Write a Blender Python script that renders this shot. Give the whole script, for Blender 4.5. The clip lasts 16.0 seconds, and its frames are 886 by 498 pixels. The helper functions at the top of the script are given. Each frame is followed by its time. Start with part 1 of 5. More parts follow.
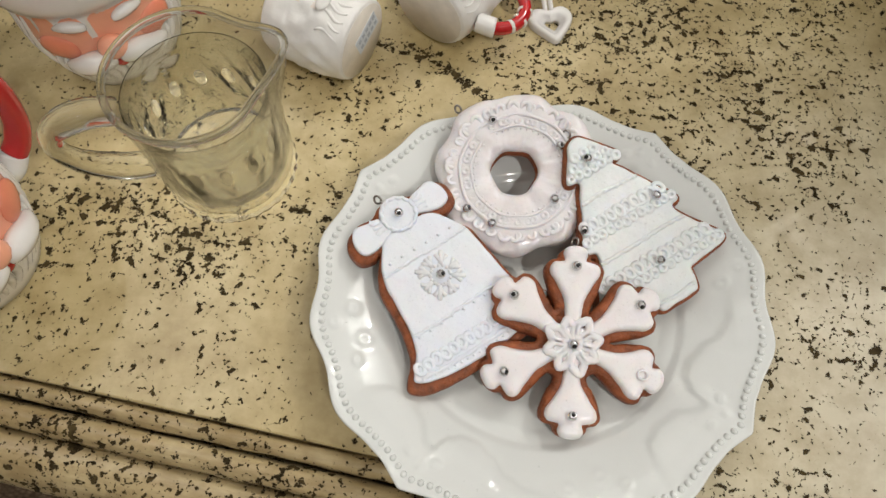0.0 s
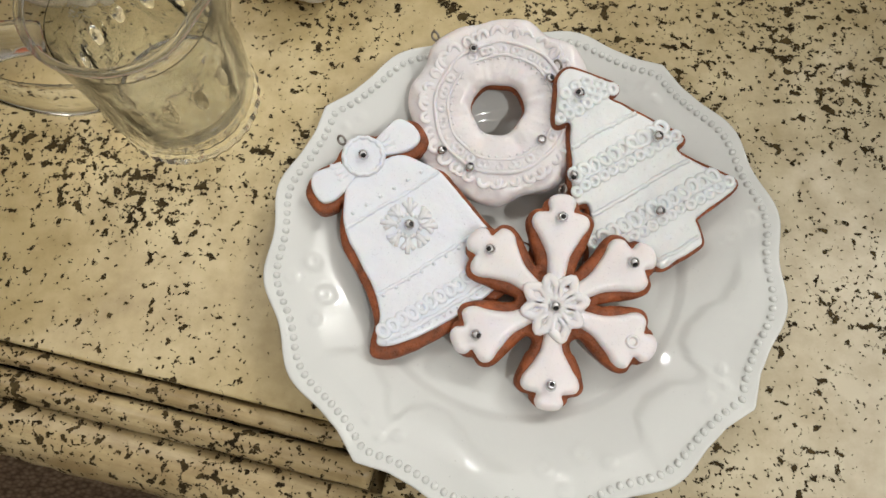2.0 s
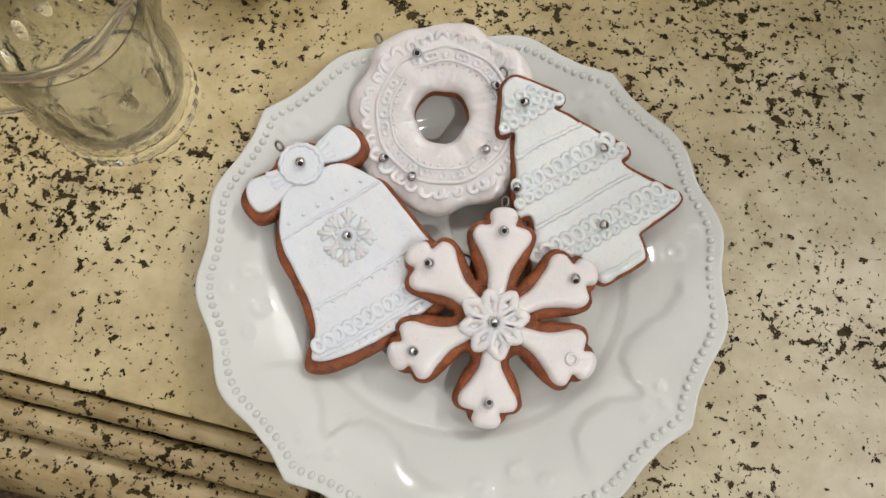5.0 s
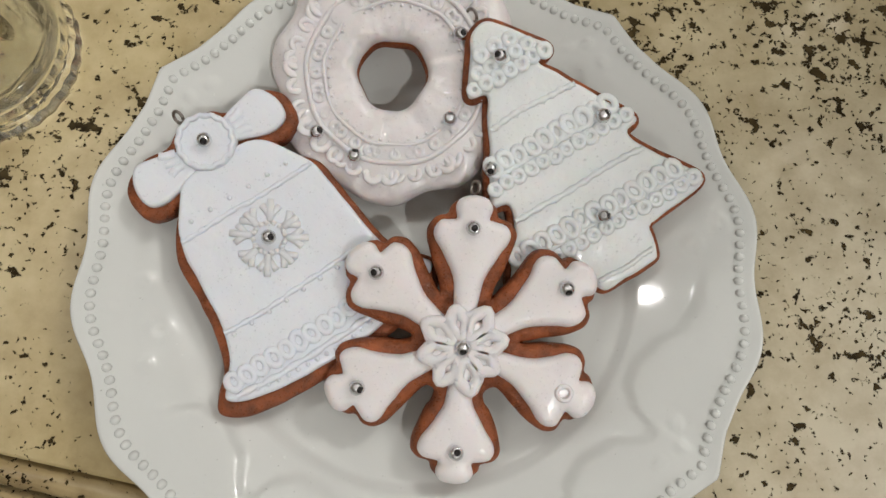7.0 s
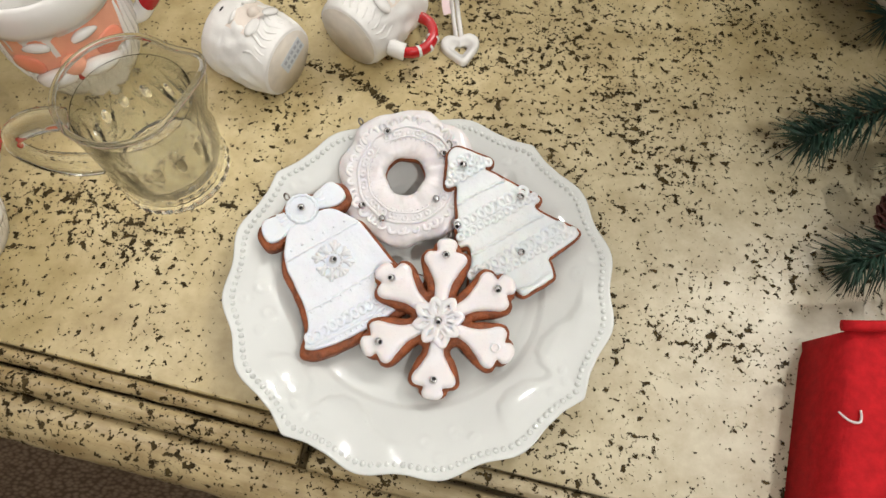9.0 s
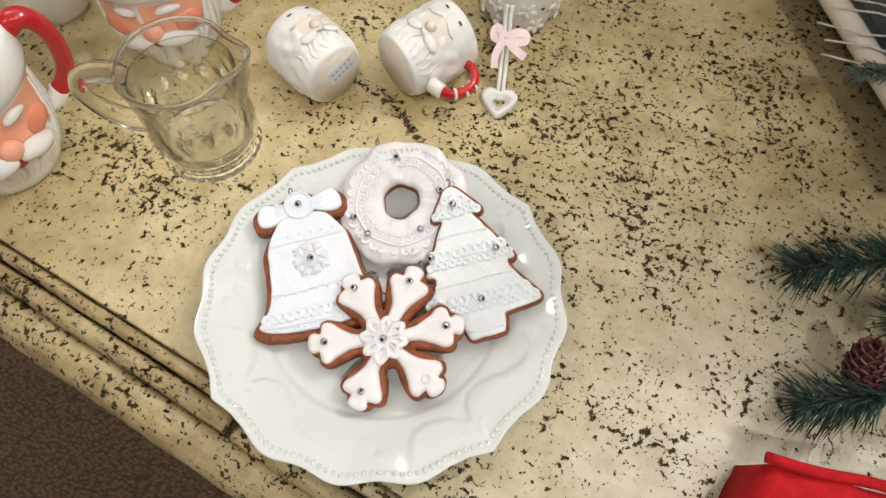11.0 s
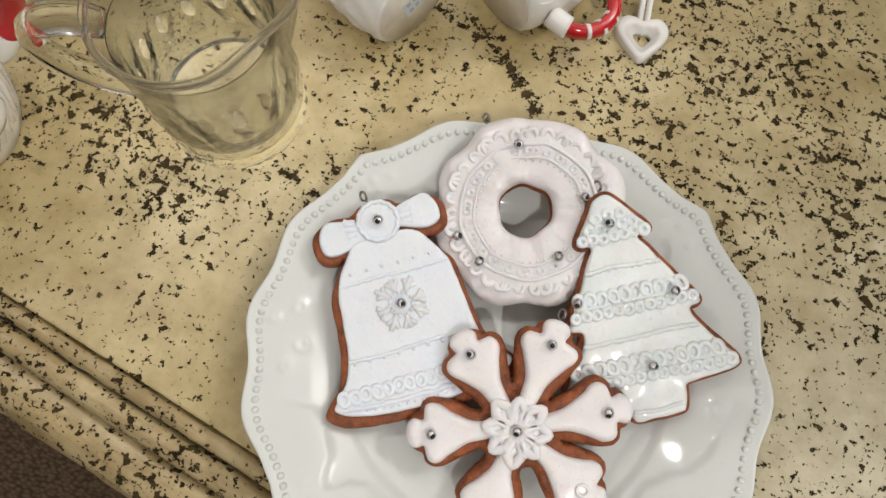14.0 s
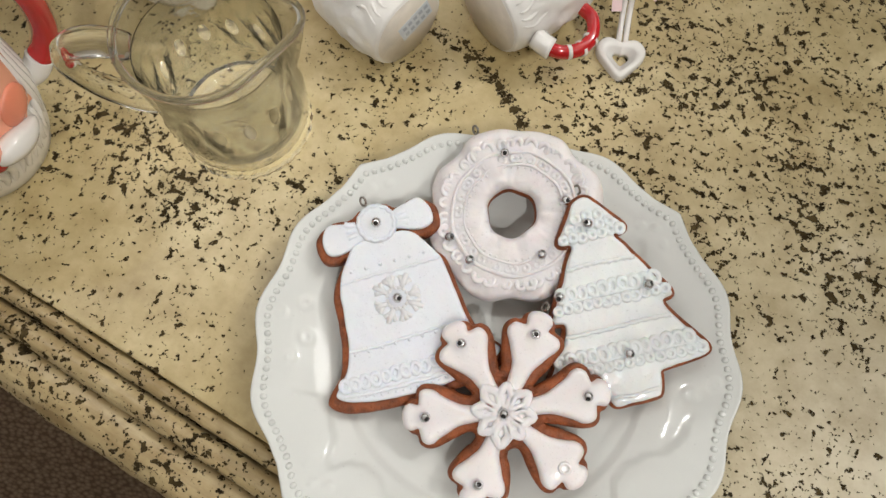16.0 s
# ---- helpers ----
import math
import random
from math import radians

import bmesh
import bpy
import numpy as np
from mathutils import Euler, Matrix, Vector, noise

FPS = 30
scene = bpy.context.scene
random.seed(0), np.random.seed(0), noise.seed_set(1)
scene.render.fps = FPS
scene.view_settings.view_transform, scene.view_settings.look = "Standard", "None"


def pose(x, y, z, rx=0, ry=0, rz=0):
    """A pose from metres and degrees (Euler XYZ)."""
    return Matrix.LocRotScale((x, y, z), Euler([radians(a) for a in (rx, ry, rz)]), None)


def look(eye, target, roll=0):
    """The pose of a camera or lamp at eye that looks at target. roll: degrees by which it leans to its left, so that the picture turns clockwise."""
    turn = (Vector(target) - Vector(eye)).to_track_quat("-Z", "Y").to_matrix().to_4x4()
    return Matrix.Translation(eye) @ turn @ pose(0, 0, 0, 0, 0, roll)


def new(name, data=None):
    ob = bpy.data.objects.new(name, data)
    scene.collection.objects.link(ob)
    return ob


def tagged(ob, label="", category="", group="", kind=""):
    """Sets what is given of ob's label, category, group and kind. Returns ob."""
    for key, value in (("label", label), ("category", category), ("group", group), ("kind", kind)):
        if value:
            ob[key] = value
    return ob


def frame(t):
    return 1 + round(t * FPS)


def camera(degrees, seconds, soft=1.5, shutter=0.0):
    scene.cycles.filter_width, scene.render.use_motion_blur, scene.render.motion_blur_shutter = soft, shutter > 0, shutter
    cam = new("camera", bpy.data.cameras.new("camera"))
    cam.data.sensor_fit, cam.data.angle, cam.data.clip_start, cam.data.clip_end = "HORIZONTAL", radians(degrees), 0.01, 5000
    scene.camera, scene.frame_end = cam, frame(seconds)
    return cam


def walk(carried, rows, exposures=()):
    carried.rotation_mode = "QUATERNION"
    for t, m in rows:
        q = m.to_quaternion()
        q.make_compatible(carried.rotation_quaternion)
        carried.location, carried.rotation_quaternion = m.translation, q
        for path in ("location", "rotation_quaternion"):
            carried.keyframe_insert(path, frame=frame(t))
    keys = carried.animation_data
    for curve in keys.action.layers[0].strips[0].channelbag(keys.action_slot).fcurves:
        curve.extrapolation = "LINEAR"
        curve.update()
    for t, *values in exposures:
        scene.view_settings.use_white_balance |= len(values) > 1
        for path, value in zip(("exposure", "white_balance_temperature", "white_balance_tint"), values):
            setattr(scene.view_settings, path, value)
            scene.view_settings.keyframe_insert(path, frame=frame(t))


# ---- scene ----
from mathutils.geometry import delaunay_2d_cdt

cam = camera(65.90, 16.0)
PATH = [
    (0, (-0.04675, -0.10864, 0.31789), (-0.0369, 0.6993, -1.5116), 1.62),
    (0.5, (-0.02936, -0.10537, 0.29474), (-0.0878, 0.5946, -1.5779), -3.06),
    (1, (-0.02230, -0.09456, 0.28905), (-0.1060, 0.5628, -1.5980), -5.37),
    (1.5, (-0.01826, -0.08509, 0.28686), (-0.0877, 0.5588, -1.6054), -4.26),
    (2, (-0.02295, -0.09123, 0.28730), (-0.0885, 0.5515, -1.6055), -3.90),
    (2.5, (-0.02078, -0.07687, 0.28207), (-0.0776, 0.5554, -1.6145), -3.91),
    (3, (-0.01813, -0.06909, 0.27946), (-0.0512, 0.5365, -1.6264), -2.01),
    (3.5, (-0.01491, -0.07337, 0.28548), (-0.0221, 0.5210, -1.6242), 1.10),
    (4, (-0.01932, -0.08061, 0.28884), (-0.0085, 0.5115, -1.6215), 3.48),
    (4.5, (-0.01470, -0.08134, 0.28848), (-0.0096, 0.5255, -1.6172), 3.01),
    (4.7, (-0.01176, -0.07915, 0.28695), (-0.0097, 0.5217, -1.6207), 2.62),
    (6.8, (-0.00263, -0.04954, 0.24176), (0.0500, 0.4291, -1.6994), 7.81),
    (7, (0.00066, -0.04271, 0.22847), (0.0551, 0.4134, -1.7181), 7.89),
    (7.3, (0.00090, -0.04220, 0.22299), (0.0558, 0.3643, -1.7345), 8.32),
    (7.5, (0.00226, -0.04338, 0.22596), (0.0506, 0.3592, -1.7325), 7.43),
    (8, (0.00167, -0.06290, 0.25442), (0.0304, 0.4053, -1.6898), 4.91),
    (8.5, (0.00326, -0.12445, 0.33029), (-0.0797, 0.4768, -1.5754), -6.86),
    (9, (0.02280, -0.14000, 0.36594), (-0.0301, 0.6971, -1.4497), -1.05),
    (9.2, (0.04458, -0.11604, 0.37827), (-0.0401, 0.7221, -1.4357), -0.21),
    (11.3, (0.08694, -0.14434, 0.37992), (-0.2377, 0.7607, -1.3738), 1.16),
    (11.5, (0.07575, -0.14116, 0.37412), (-0.2312, 0.7362, -1.3967), 2.45),
    (12, (0.02159, -0.09064, 0.32564), (-0.1916, 0.5620, -1.5528), 4.07),
    (12.5, (-0.01741, -0.03508, 0.29300), (-0.1614, 0.5269, -1.6210), 4.76),
    (13, (-0.02192, -0.03022, 0.28036), (-0.1457, 0.4956, -1.6453), 5.56),
    (13.5, (-0.01502, -0.04049, 0.29041), (-0.1544, 0.4863, -1.6339), 4.31),
    (14, (-0.01324, -0.04407, 0.29649), (-0.1876, 0.5105, -1.6172), 1.76),
    (14.5, (-0.00731, -0.04688, 0.30227), (-0.1988, 0.5307, -1.6029), 0.81),
    (15, (-0.00157, -0.05225, 0.31469), (-0.2066, 0.5527, -1.5806), 0.31),
    (15.5, (-0.00062, -0.05837, 0.32160), (-0.2210, 0.5689, -1.5647), -0.55),
    (16, (-0.00114, -0.06091, 0.31644), (-0.2205, 0.5639, -1.5707), -0.40),
]
EXPOSURES = [(0.0, -0.63), (4.7, -0.72), (7.0, -0.94), (8.0, -0.89), (9.2, -0.36), (11.3, -0.31), (12.0, -0.40), (12.5, -0.64), (16.0, -0.60)]
walk(cam, [(t, look(eye, target, roll)) for t, eye, target, roll in PATH], EXPOSURES)

# ---------------------------------------------------------------- world and lamps
world = bpy.data.worlds.new("room_air")
scene.world = world
world.use_nodes = True
world.node_tree.nodes["Background"].inputs[0].default_value = (1.0, 0.96, 0.9, 1)
world.node_tree.nodes["Background"].inputs[1].default_value = 0.05


def ceiling_lamp(x, y, z, watts, radius, tint=(1.0, 0.985, 0.96)):
    lamp = bpy.data.lights.new("ceiling_lamp", "POINT")
    lamp.energy, lamp.shadow_soft_size, lamp.color = watts, radius, tint
    ob = new("ceiling_lamp", lamp)
    ob.matrix_world = pose(x, y, z)


def ceiling_spot(x, y, aim, watts, cone):
    lamp = bpy.data.lights.new("ceiling_spot", "SPOT")
    lamp.energy, lamp.shadow_soft_size, lamp.color = watts, 0.028, (1.0, 0.985, 0.96)
    lamp.spot_size, lamp.spot_blend = radians(cone), 1.0
    new("ceiling_spot", lamp).matrix_world = look((x, y, 1.70), aim)


# two spots and rows of small bright shop lamps
ceiling_spot(-0.80, 0.45, (-0.23, -0.01, 0), 17, 26)
ceiling_spot(0.55, -0.95, (0.08, 0.09, 0), 60, 34)
for x, y, watts in ((1.15, 1.00, 58), (0.15, 1.15, 7), (-0.60, 1.30, 5), (-1.30, 0.20, 12), (1.35, -0.45, 19), (-0.65, -1.20, 10)):
    ceiling_lamp(x, y, 1.70, watts, 0.016)


# ---------------------------------------------------------------- materials
def math_node(nt, op, a, b=None, c=None, clamp=False):
    n = nt.nodes.new("ShaderNodeMath")
    n.operation, n.use_clamp = op, clamp
    for i, v in enumerate((a, b, c)):
        if v is None:
            continue
        if isinstance(v, (int, float)):
            n.inputs[i].default_value = v
        else:
            nt.links.new(v, n.inputs[i])
    return n.outputs[0]


def material(name, color, rough=0.5, metal=0.0, coat=0.0, vary=0.08, scale=60.0, bump=0.0, bump_scale=400.0, spec=0.5,
             sss=0.0, sss_scale=0.002, transmission=0.0, ior=1.5, coat_rough=0.08):
    m = bpy.data.materials.new(name)
    m.use_nodes = True
    nt = m.node_tree
    b = nt.nodes["Principled BSDF"]
    b.inputs["Roughness"].default_value, b.inputs["Metallic"].default_value = rough, metal
    b.inputs["Coat Weight"].default_value, b.inputs["Coat Roughness"].default_value = coat, coat_rough
    b.inputs["Specular IOR Level"].default_value = spec
    b.inputs["Transmission Weight"].default_value, b.inputs["IOR"].default_value = transmission, ior
    if sss:
        b.inputs["Subsurface Weight"].default_value, b.inputs["Subsurface Scale"].default_value = sss, sss_scale
        b.inputs["Subsurface Radius"].default_value = (1.0, 0.7, 0.5)
    tc = nt.nodes.new("ShaderNodeTexCoord")
    n = nt.nodes.new("ShaderNodeTexNoise")
    n.inputs["Scale"].default_value, n.inputs["Detail"].default_value = scale, 5
    nt.links.new(tc.outputs["Object"], n.inputs["Vector"])
    ramp = nt.nodes.new("ShaderNodeValToRGB")
    lo, hi = [max(c * (1 - vary), 0) for c in color], [min(c * (1 + vary), 1) for c in color]
    ramp.color_ramp.elements[0].position, ramp.color_ramp.elements[1].position = 0.3, 0.7
    ramp.color_ramp.elements[0].color, ramp.color_ramp.elements[1].color = (*lo, 1), (*hi, 1)
    nt.links.new(n.outputs["Fac"], ramp.inputs["Fac"])
    nt.links.new(ramp.outputs["Color"], b.inputs["Base Color"])
    if bump:
        f = nt.nodes.new("ShaderNodeTexNoise")
        f.inputs["Scale"].default_value, f.inputs["Detail"].default_value = bump_scale, 4
        nt.links.new(tc.outputs["Object"], f.inputs["Vector"])
        bp = nt.nodes.new("ShaderNodeBump")
        bp.inputs["Strength"].default_value, bp.inputs["Distance"].default_value = 0.6, bump
        nt.links.new(f.outputs["Fac"], bp.inputs["Height"])
        nt.links.new(bp.outputs["Normal"], b.inputs["Normal"])
    return m


def glitter(m, share_of=0.03, scale=2600.0, tilt=1.1):
    """Scatters small mirror flakes over a material."""
    nt = m.node_tree
    b = nt.nodes["Principled BSDF"]
    tc = nt.nodes.new("ShaderNodeTexCoord")
    v = nt.nodes.new("ShaderNodeTexVoronoi")
    v.inputs["Scale"].default_value = scale
    nt.links.new(tc.outputs["Object"], v.inputs["Vector"])
    sep = nt.nodes.new("ShaderNodeSeparateColor")
    nt.links.new(v.outputs["Color"], sep.inputs[0])
    mask = math_node(nt, "GREATER_THAN", sep.outputs[0], 1.0 - share_of)
    away = nt.nodes.new("ShaderNodeVectorMath")
    away.operation = "SUBTRACT"
    nt.links.new(v.outputs["Color"], away.inputs[0])
    away.inputs[1].default_value = (0.98, 0.5, 0.5)
    amount = nt.nodes.new("ShaderNodeVectorMath")
    amount.operation = "SCALE"
    nt.links.new(away.outputs[0], amount.inputs[0])
    nt.links.new(math_node(nt, "MULTIPLY", mask, tilt), amount.inputs["Scale"])
    base = b.inputs["Normal"].links[0].from_socket
    add = nt.nodes.new("ShaderNodeVectorMath")
    nt.links.new(base, add.inputs[0])
    nt.links.new(amount.outputs[0], add.inputs[1])
    nrm = nt.nodes.new("ShaderNodeVectorMath")
    nrm.operation = "NORMALIZE"
    nt.links.new(add.outputs[0], nrm.inputs[0])
    nt.links.new(nrm.outputs[0], b.inputs["Normal"])
    r0 = b.inputs["Roughness"].default_value
    nt.links.new(math_node(nt, "SUBTRACT", r0, math_node(nt, "MULTIPLY", mask, r0 - 0.16)), b.inputs["Roughness"])
    nt.links.new(math_node(nt, "ADD", 0.5, math_node(nt, "MULTIPLY", mask, 0.5)), b.inputs["Specular IOR Level"])


def chipped_paint(name, worn_by=0.0, low=(0.455, 0.355, 0.165), high=(0.640, 0.538, 0.305), streaks=0.0):
    """Old cream paint, flaked off in small chips that show the brown wood; streaks rub it thin along the run of a moulding."""
    m = bpy.data.materials.new(name)
    m.use_nodes = True
    nt = m.node_tree
    b = nt.nodes["Principled BSDF"]
    geo = nt.nodes.new("ShaderNodeNewGeometry")
    pos = geo.outputs["Position"]

    def tex_noise(scale, detail=3.0, rough=0.5, shift=(0, 0, 0), stretch=(1, 1, 1), dist=0.0):
        mp = nt.nodes.new("ShaderNodeMapping")
        mp.inputs["Location"].default_value, mp.inputs["Scale"].default_value = shift, stretch
        nt.links.new(pos, mp.inputs["Vector"])
        n = nt.nodes.new("ShaderNodeTexNoise")
        n.inputs["Scale"].default_value, n.inputs["Detail"].default_value = scale, detail
        n.inputs["Roughness"].default_value, n.inputs["Distortion"].default_value = rough, dist
        nt.links.new(mp.outputs["Vector"], n.inputs["Vector"])
        return n.outputs["Fac"]

    def patch(x, y, r):
        v = nt.nodes.new("ShaderNodeVectorMath")
        v.operation = "DISTANCE"
        nt.links.new(pos, v.inputs[0])
        v.inputs[1].default_value = (x, y, 0)
        return math_node(nt, "SUBTRACT", 1.0, math_node(nt, "DIVIDE", v.outputs["Value"], r), clamp=True)

    fine = tex_noise(212.0, 3.5, 0.60, (3.1, 1.7, 0.4), dist=0.12)
    speck = tex_noise(430.0, 2.5, 0.55, (7.7, 2.2, 1.0), dist=0.2)
    wide = tex_noise(17.0, 4.0, 0.65, (0.6, 4.4, 0.0))
    # where the paint has worn most
    worn = math_node(nt, "MULTIPLY", patch(0.11, 0.20, 0.24), 0.050)
    worn = math_node(nt, "ADD", worn, math_node(nt, "MULTIPLY", patch(-0.22, 0.055, 0.08), 0.05))
    worn = math_node(nt, "ADD", worn, math_node(nt, "MULTIPLY", patch(-0.12, 0.03, 0.05), 0.015))
    worn = math_node(nt, "ADD", worn, math_node(nt, "MULTIPLY", patch(0.135, 0.0, 0.05), 0.03))
    worn = math_node(nt, "ADD", worn, math_node(nt, "MULTIPLY", math_node(nt, "SUBTRACT", wide, 0.5), 0.36))
    # a split in the top, and one bruised spot
    crack = [(-0.088, 0.162), (-0.078, 0.162), (-0.068, 0.160), (-0.059, 0.155), (-0.052, 0.151), (-0.045, 0.147), (-0.040, 0.142), (-0.036, 0.138), (-0.031, 0.133), (-0.026, 0.127), (-0.022, 0.122)]
    for x, y in crack:
        worn = math_node(nt, "ADD", worn, math_node(nt, "MULTIPLY", patch(x, y, 0.0065), 0.16))
    worn = math_node(nt, "ADD", worn, math_node(nt, "MULTIPLY", patch(-0.119, 0.052, 0.0055), 0.20))
    worn = math_node(nt, "ADD", worn, worn_by + 0.005)
    level = math_node(nt, "ADD", fine, worn)
    chip_a = math_node(nt, "MULTIPLY", math_node(nt, "SUBTRACT", level, 0.622), 32.0, clamp=True)
    level_b = math_node(nt, "ADD", speck, worn)
    chip_b = math_node(nt, "MULTIPLY", math_node(nt, "SUBTRACT", level_b, 0.660), 30.0, clamp=True)
    chip = math_node(nt, "MAXIMUM", chip_a, chip_b)

    # paint colour: cream with yellowed clouds; the glare at front right painted paler
    cloud = tex_noise(16.0, 4.0, 0.6, (2.0, 9.0, 0.0))
    grime = tex_noise(55.0, 5.0, 0.65, (5.0, 1.0, 0.0))
    r1 = nt.nodes.new("ShaderNodeValToRGB")
    r1.color_ramp.elements[0].position, r1.color_ramp.elements[1].position = 0.32, 0.68
    r1.color_ramp.elements[0].color, r1.color_ramp.elements[1].color = (*low, 1), (*high, 1)
    nt.links.new(cloud, r1.inputs["Fac"])
    # paler blend stands in for the glossy lamp reflection right of the plate
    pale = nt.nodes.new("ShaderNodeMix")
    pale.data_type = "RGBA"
    glare = math_node(nt, "MULTIPLY", patch(0.26, -0.10, 0.30), 1.5, clamp=True)
    nt.links.new(glare, pale.inputs["Factor"])
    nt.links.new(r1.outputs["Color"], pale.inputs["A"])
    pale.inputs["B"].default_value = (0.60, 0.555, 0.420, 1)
    r2 = nt.nodes.new("ShaderNodeValToRGB")
    r2.color_ramp.elements[0].position, r2.color_ramp.elements[1].position = 0.30, 0.62
    r2.color_ramp.elements[0].color, r2.color_ramp.elements[1].color = (0.66, 0.60, 0.50, 1), (1, 1, 1, 1)
    nt.links.new(grime, r2.inputs["Fac"])
    paint = nt.nodes.new("ShaderNodeMix")
    paint.data_type, paint.blend_type = "RGBA", "MULTIPLY"
    paint.inputs["Factor"].default_value = 0.75
    nt.links.new(pale.outputs["Result"], paint.inputs["A"])
    if streaks:
        rub = nt.nodes.new("ShaderNodeMix")
        rub.data_type = "RGBA"
        along = nt.nodes.new("ShaderNodeVectorRotate")
        along.rotation_type = "Z_AXIS"
        along.inputs["Angle"].default_value = math.atan(0.20)
        nt.links.new(pos, along.inputs["Vector"])
        grain = nt.nodes.new("ShaderNodeMapping")
        grain.inputs["Scale"].default_value = (0.22, 1.6, 1.6)
        nt.links.new(along.outputs["Vector"], grain.inputs["Vector"])
        rubbed = nt.nodes.new("ShaderNodeTexNoise")
        rubbed.inputs["Scale"].default_value, rubbed.inputs["Detail"].default_value, rubbed.inputs["Roughness"].default_value = 95.0, 6, 0.68
        nt.links.new(grain.outputs["Vector"], rubbed.inputs["Vector"])
        nt.links.new(math_node(nt, "MULTIPLY", math_node(nt, "SUBTRACT", rubbed.outputs["Fac"], 0.42), 4.0 * streaks, clamp=True), rub.inputs["Factor"])
        nt.links.new(pale.outputs["Result"], rub.inputs["A"])
        rub.inputs["B"].default_value = (0.290, 0.198, 0.088, 1)
        nt.links.new(rub.outputs["Result"], paint.inputs["A"])
    nt.links.new(r2.outputs["Color"], paint.inputs["B"])
    wood = nt.nodes.new("ShaderNodeValToRGB")
    wood.color_ramp.elements[0].position, wood.color_ramp.elements[1].position = 0.35, 0.7
    wood.color_ramp.elements[0].color, wood.color_ramp.elements[1].color = (0.022, 0.015, 0.006, 1), (0.105, 0.074, 0.030, 1)
    nt.links.new(tex_noise(90.0, 3.0, 0.6, (1.0, 3.0, 2.0)), wood.inputs["Fac"])
    col = nt.nodes.new("ShaderNodeMix")
    col.data_type = "RGBA"
    nt.links.new(chip, col.inputs["Factor"])
    nt.links.new(paint.outputs["Result"], col.inputs["A"])
    # broken edge of a chip, darker than its floor
    inner = math_node(nt, "MAXIMUM", math_node(nt, "MULTIPLY", math_node(nt, "SUBTRACT", level, 0.650), 30.0, clamp=True),
                      math_node(nt, "MULTIPLY", math_node(nt, "SUBTRACT", level_b, 0.690), 30.0, clamp=True))
    bed = nt.nodes.new("ShaderNodeMix")
    bed.data_type = "RGBA"
    nt.links.new(inner, bed.inputs["Factor"])
    bed.inputs["A"].default_value = (0.016, 0.010, 0.004, 1)
    nt.links.new(wood.outputs["Color"], bed.inputs["B"])
    nt.links.new(bed.outputs["Result"], col.inputs["B"])
    nt.links.new(col.outputs["Result"], b.inputs["Base Color"])
    rough = math_node(nt, "ADD", 0.34, math_node(nt, "MULTIPLY", chip, 0.35))
    nt.links.new(rough, b.inputs["Roughness"])
    nt.links.new(math_node(nt, "SUBTRACT", 0.5, math_node(nt, "MULTIPLY", chip, 0.4)), b.inputs["Specular IOR Level"])
    h = math_node(nt, "ADD", math_node(nt, "MULTIPLY", chip, -1.0), math_node(nt, "MULTIPLY", grime, 0.25))
    bp = nt.nodes.new("ShaderNodeBump")
    bp.inputs["Strength"].default_value, bp.inputs["Distance"].default_value = 0.9, 0.0009
    nt.links.new(h, bp.inputs["Height"])
    nt.links.new(bp.outputs["Normal"], b.inputs["Normal"])
    return m


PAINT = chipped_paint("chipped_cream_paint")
EDGE_PAINT = chipped_paint("rubbed_tan_edge_paint", 0.020, (0.390, 0.290, 0.138), (0.610, 0.500, 0.285), 0.60)
PORCELAIN = material("cream_porcelain", (0.700, 0.715, 0.685), 0.055, coat=0.0, vary=0.02, scale=20, bump=0.00012, bump_scale=60)
WHITE_GLAZE = material("white_glazed_ceramic", (0.83, 0.81, 0.77), 0.16, coat=0.5, vary=0.03, scale=40, bump=0.0002, bump_scale=150)
CHALKY = material("chalky_white_glaze", (0.82, 0.80, 0.76), 0.42, coat=0.2, vary=0.08, scale=70, bump=0.0008, bump_scale=140)
BISQUE = material("unglazed_foot_ceramic", (0.74, 0.68, 0.59), 0.7, vary=0.1, scale=90, bump=0.0002)
SALMON = material("salmon_painted_glaze", (0.87, 0.40, 0.26), 0.16, coat=0.5, vary=0.12, scale=35)
CORAL = material("coral_painted_glaze", (0.82, 0.27, 0.16), 0.18, coat=0.5, vary=0.15, scale=50)
BLUSH = material("blush_tinted_glaze", (0.79, 0.70, 0.61), 0.38, coat=0.2, vary=0.1, scale=60)
RED_GLAZE = material("red_glaze", (0.50, 0.012, 0.015), 0.14, coat=0.7, vary=0.08, scale=50)
BLACK = material("black_enamel", (0.012, 0.010, 0.010), 0.3, vary=0.1)
BISCUIT = material("gingerbread_brown_clay", (0.250, 0.066, 0.018), 0.62, vary=0.4, scale=210, bump=0.0012, bump_scale=750)
ICING_BELL = material("white_icing_cool", (0.815, 0.84, 0.89), 0.38, vary=0.02, bump=0.0006, coat=0.35, coat_rough=0.1, bump_scale=260, sss=0.32)
ICING_TREE = material("white_icing_mint", (0.835, 0.86, 0.855), 0.36, vary=0.03, bump=0.0006, coat=0.35, coat_rough=0.1, bump_scale=260, sss=0.32)
ICING_WREATH = material("white_icing_pink", (0.825, 0.785, 0.785), 0.34, vary=0.04, bump=0.0006, coat=0.35, coat_rough=0.1, bump_scale=220, sss=0.32)
ICING_STAR = material("white_icing_rose", (0.845, 0.805, 0.805), 0.4, vary=0.02, bump=0.0006, coat=0.15, coat_rough=0.14, bump_scale=200, sss=0.32)
ICING_WARM = material("white_icing_warm", (0.85, 0.84, 0.845), 0.45, vary=0.03, bump=0.0003, bump_scale=260, sss=0.32)
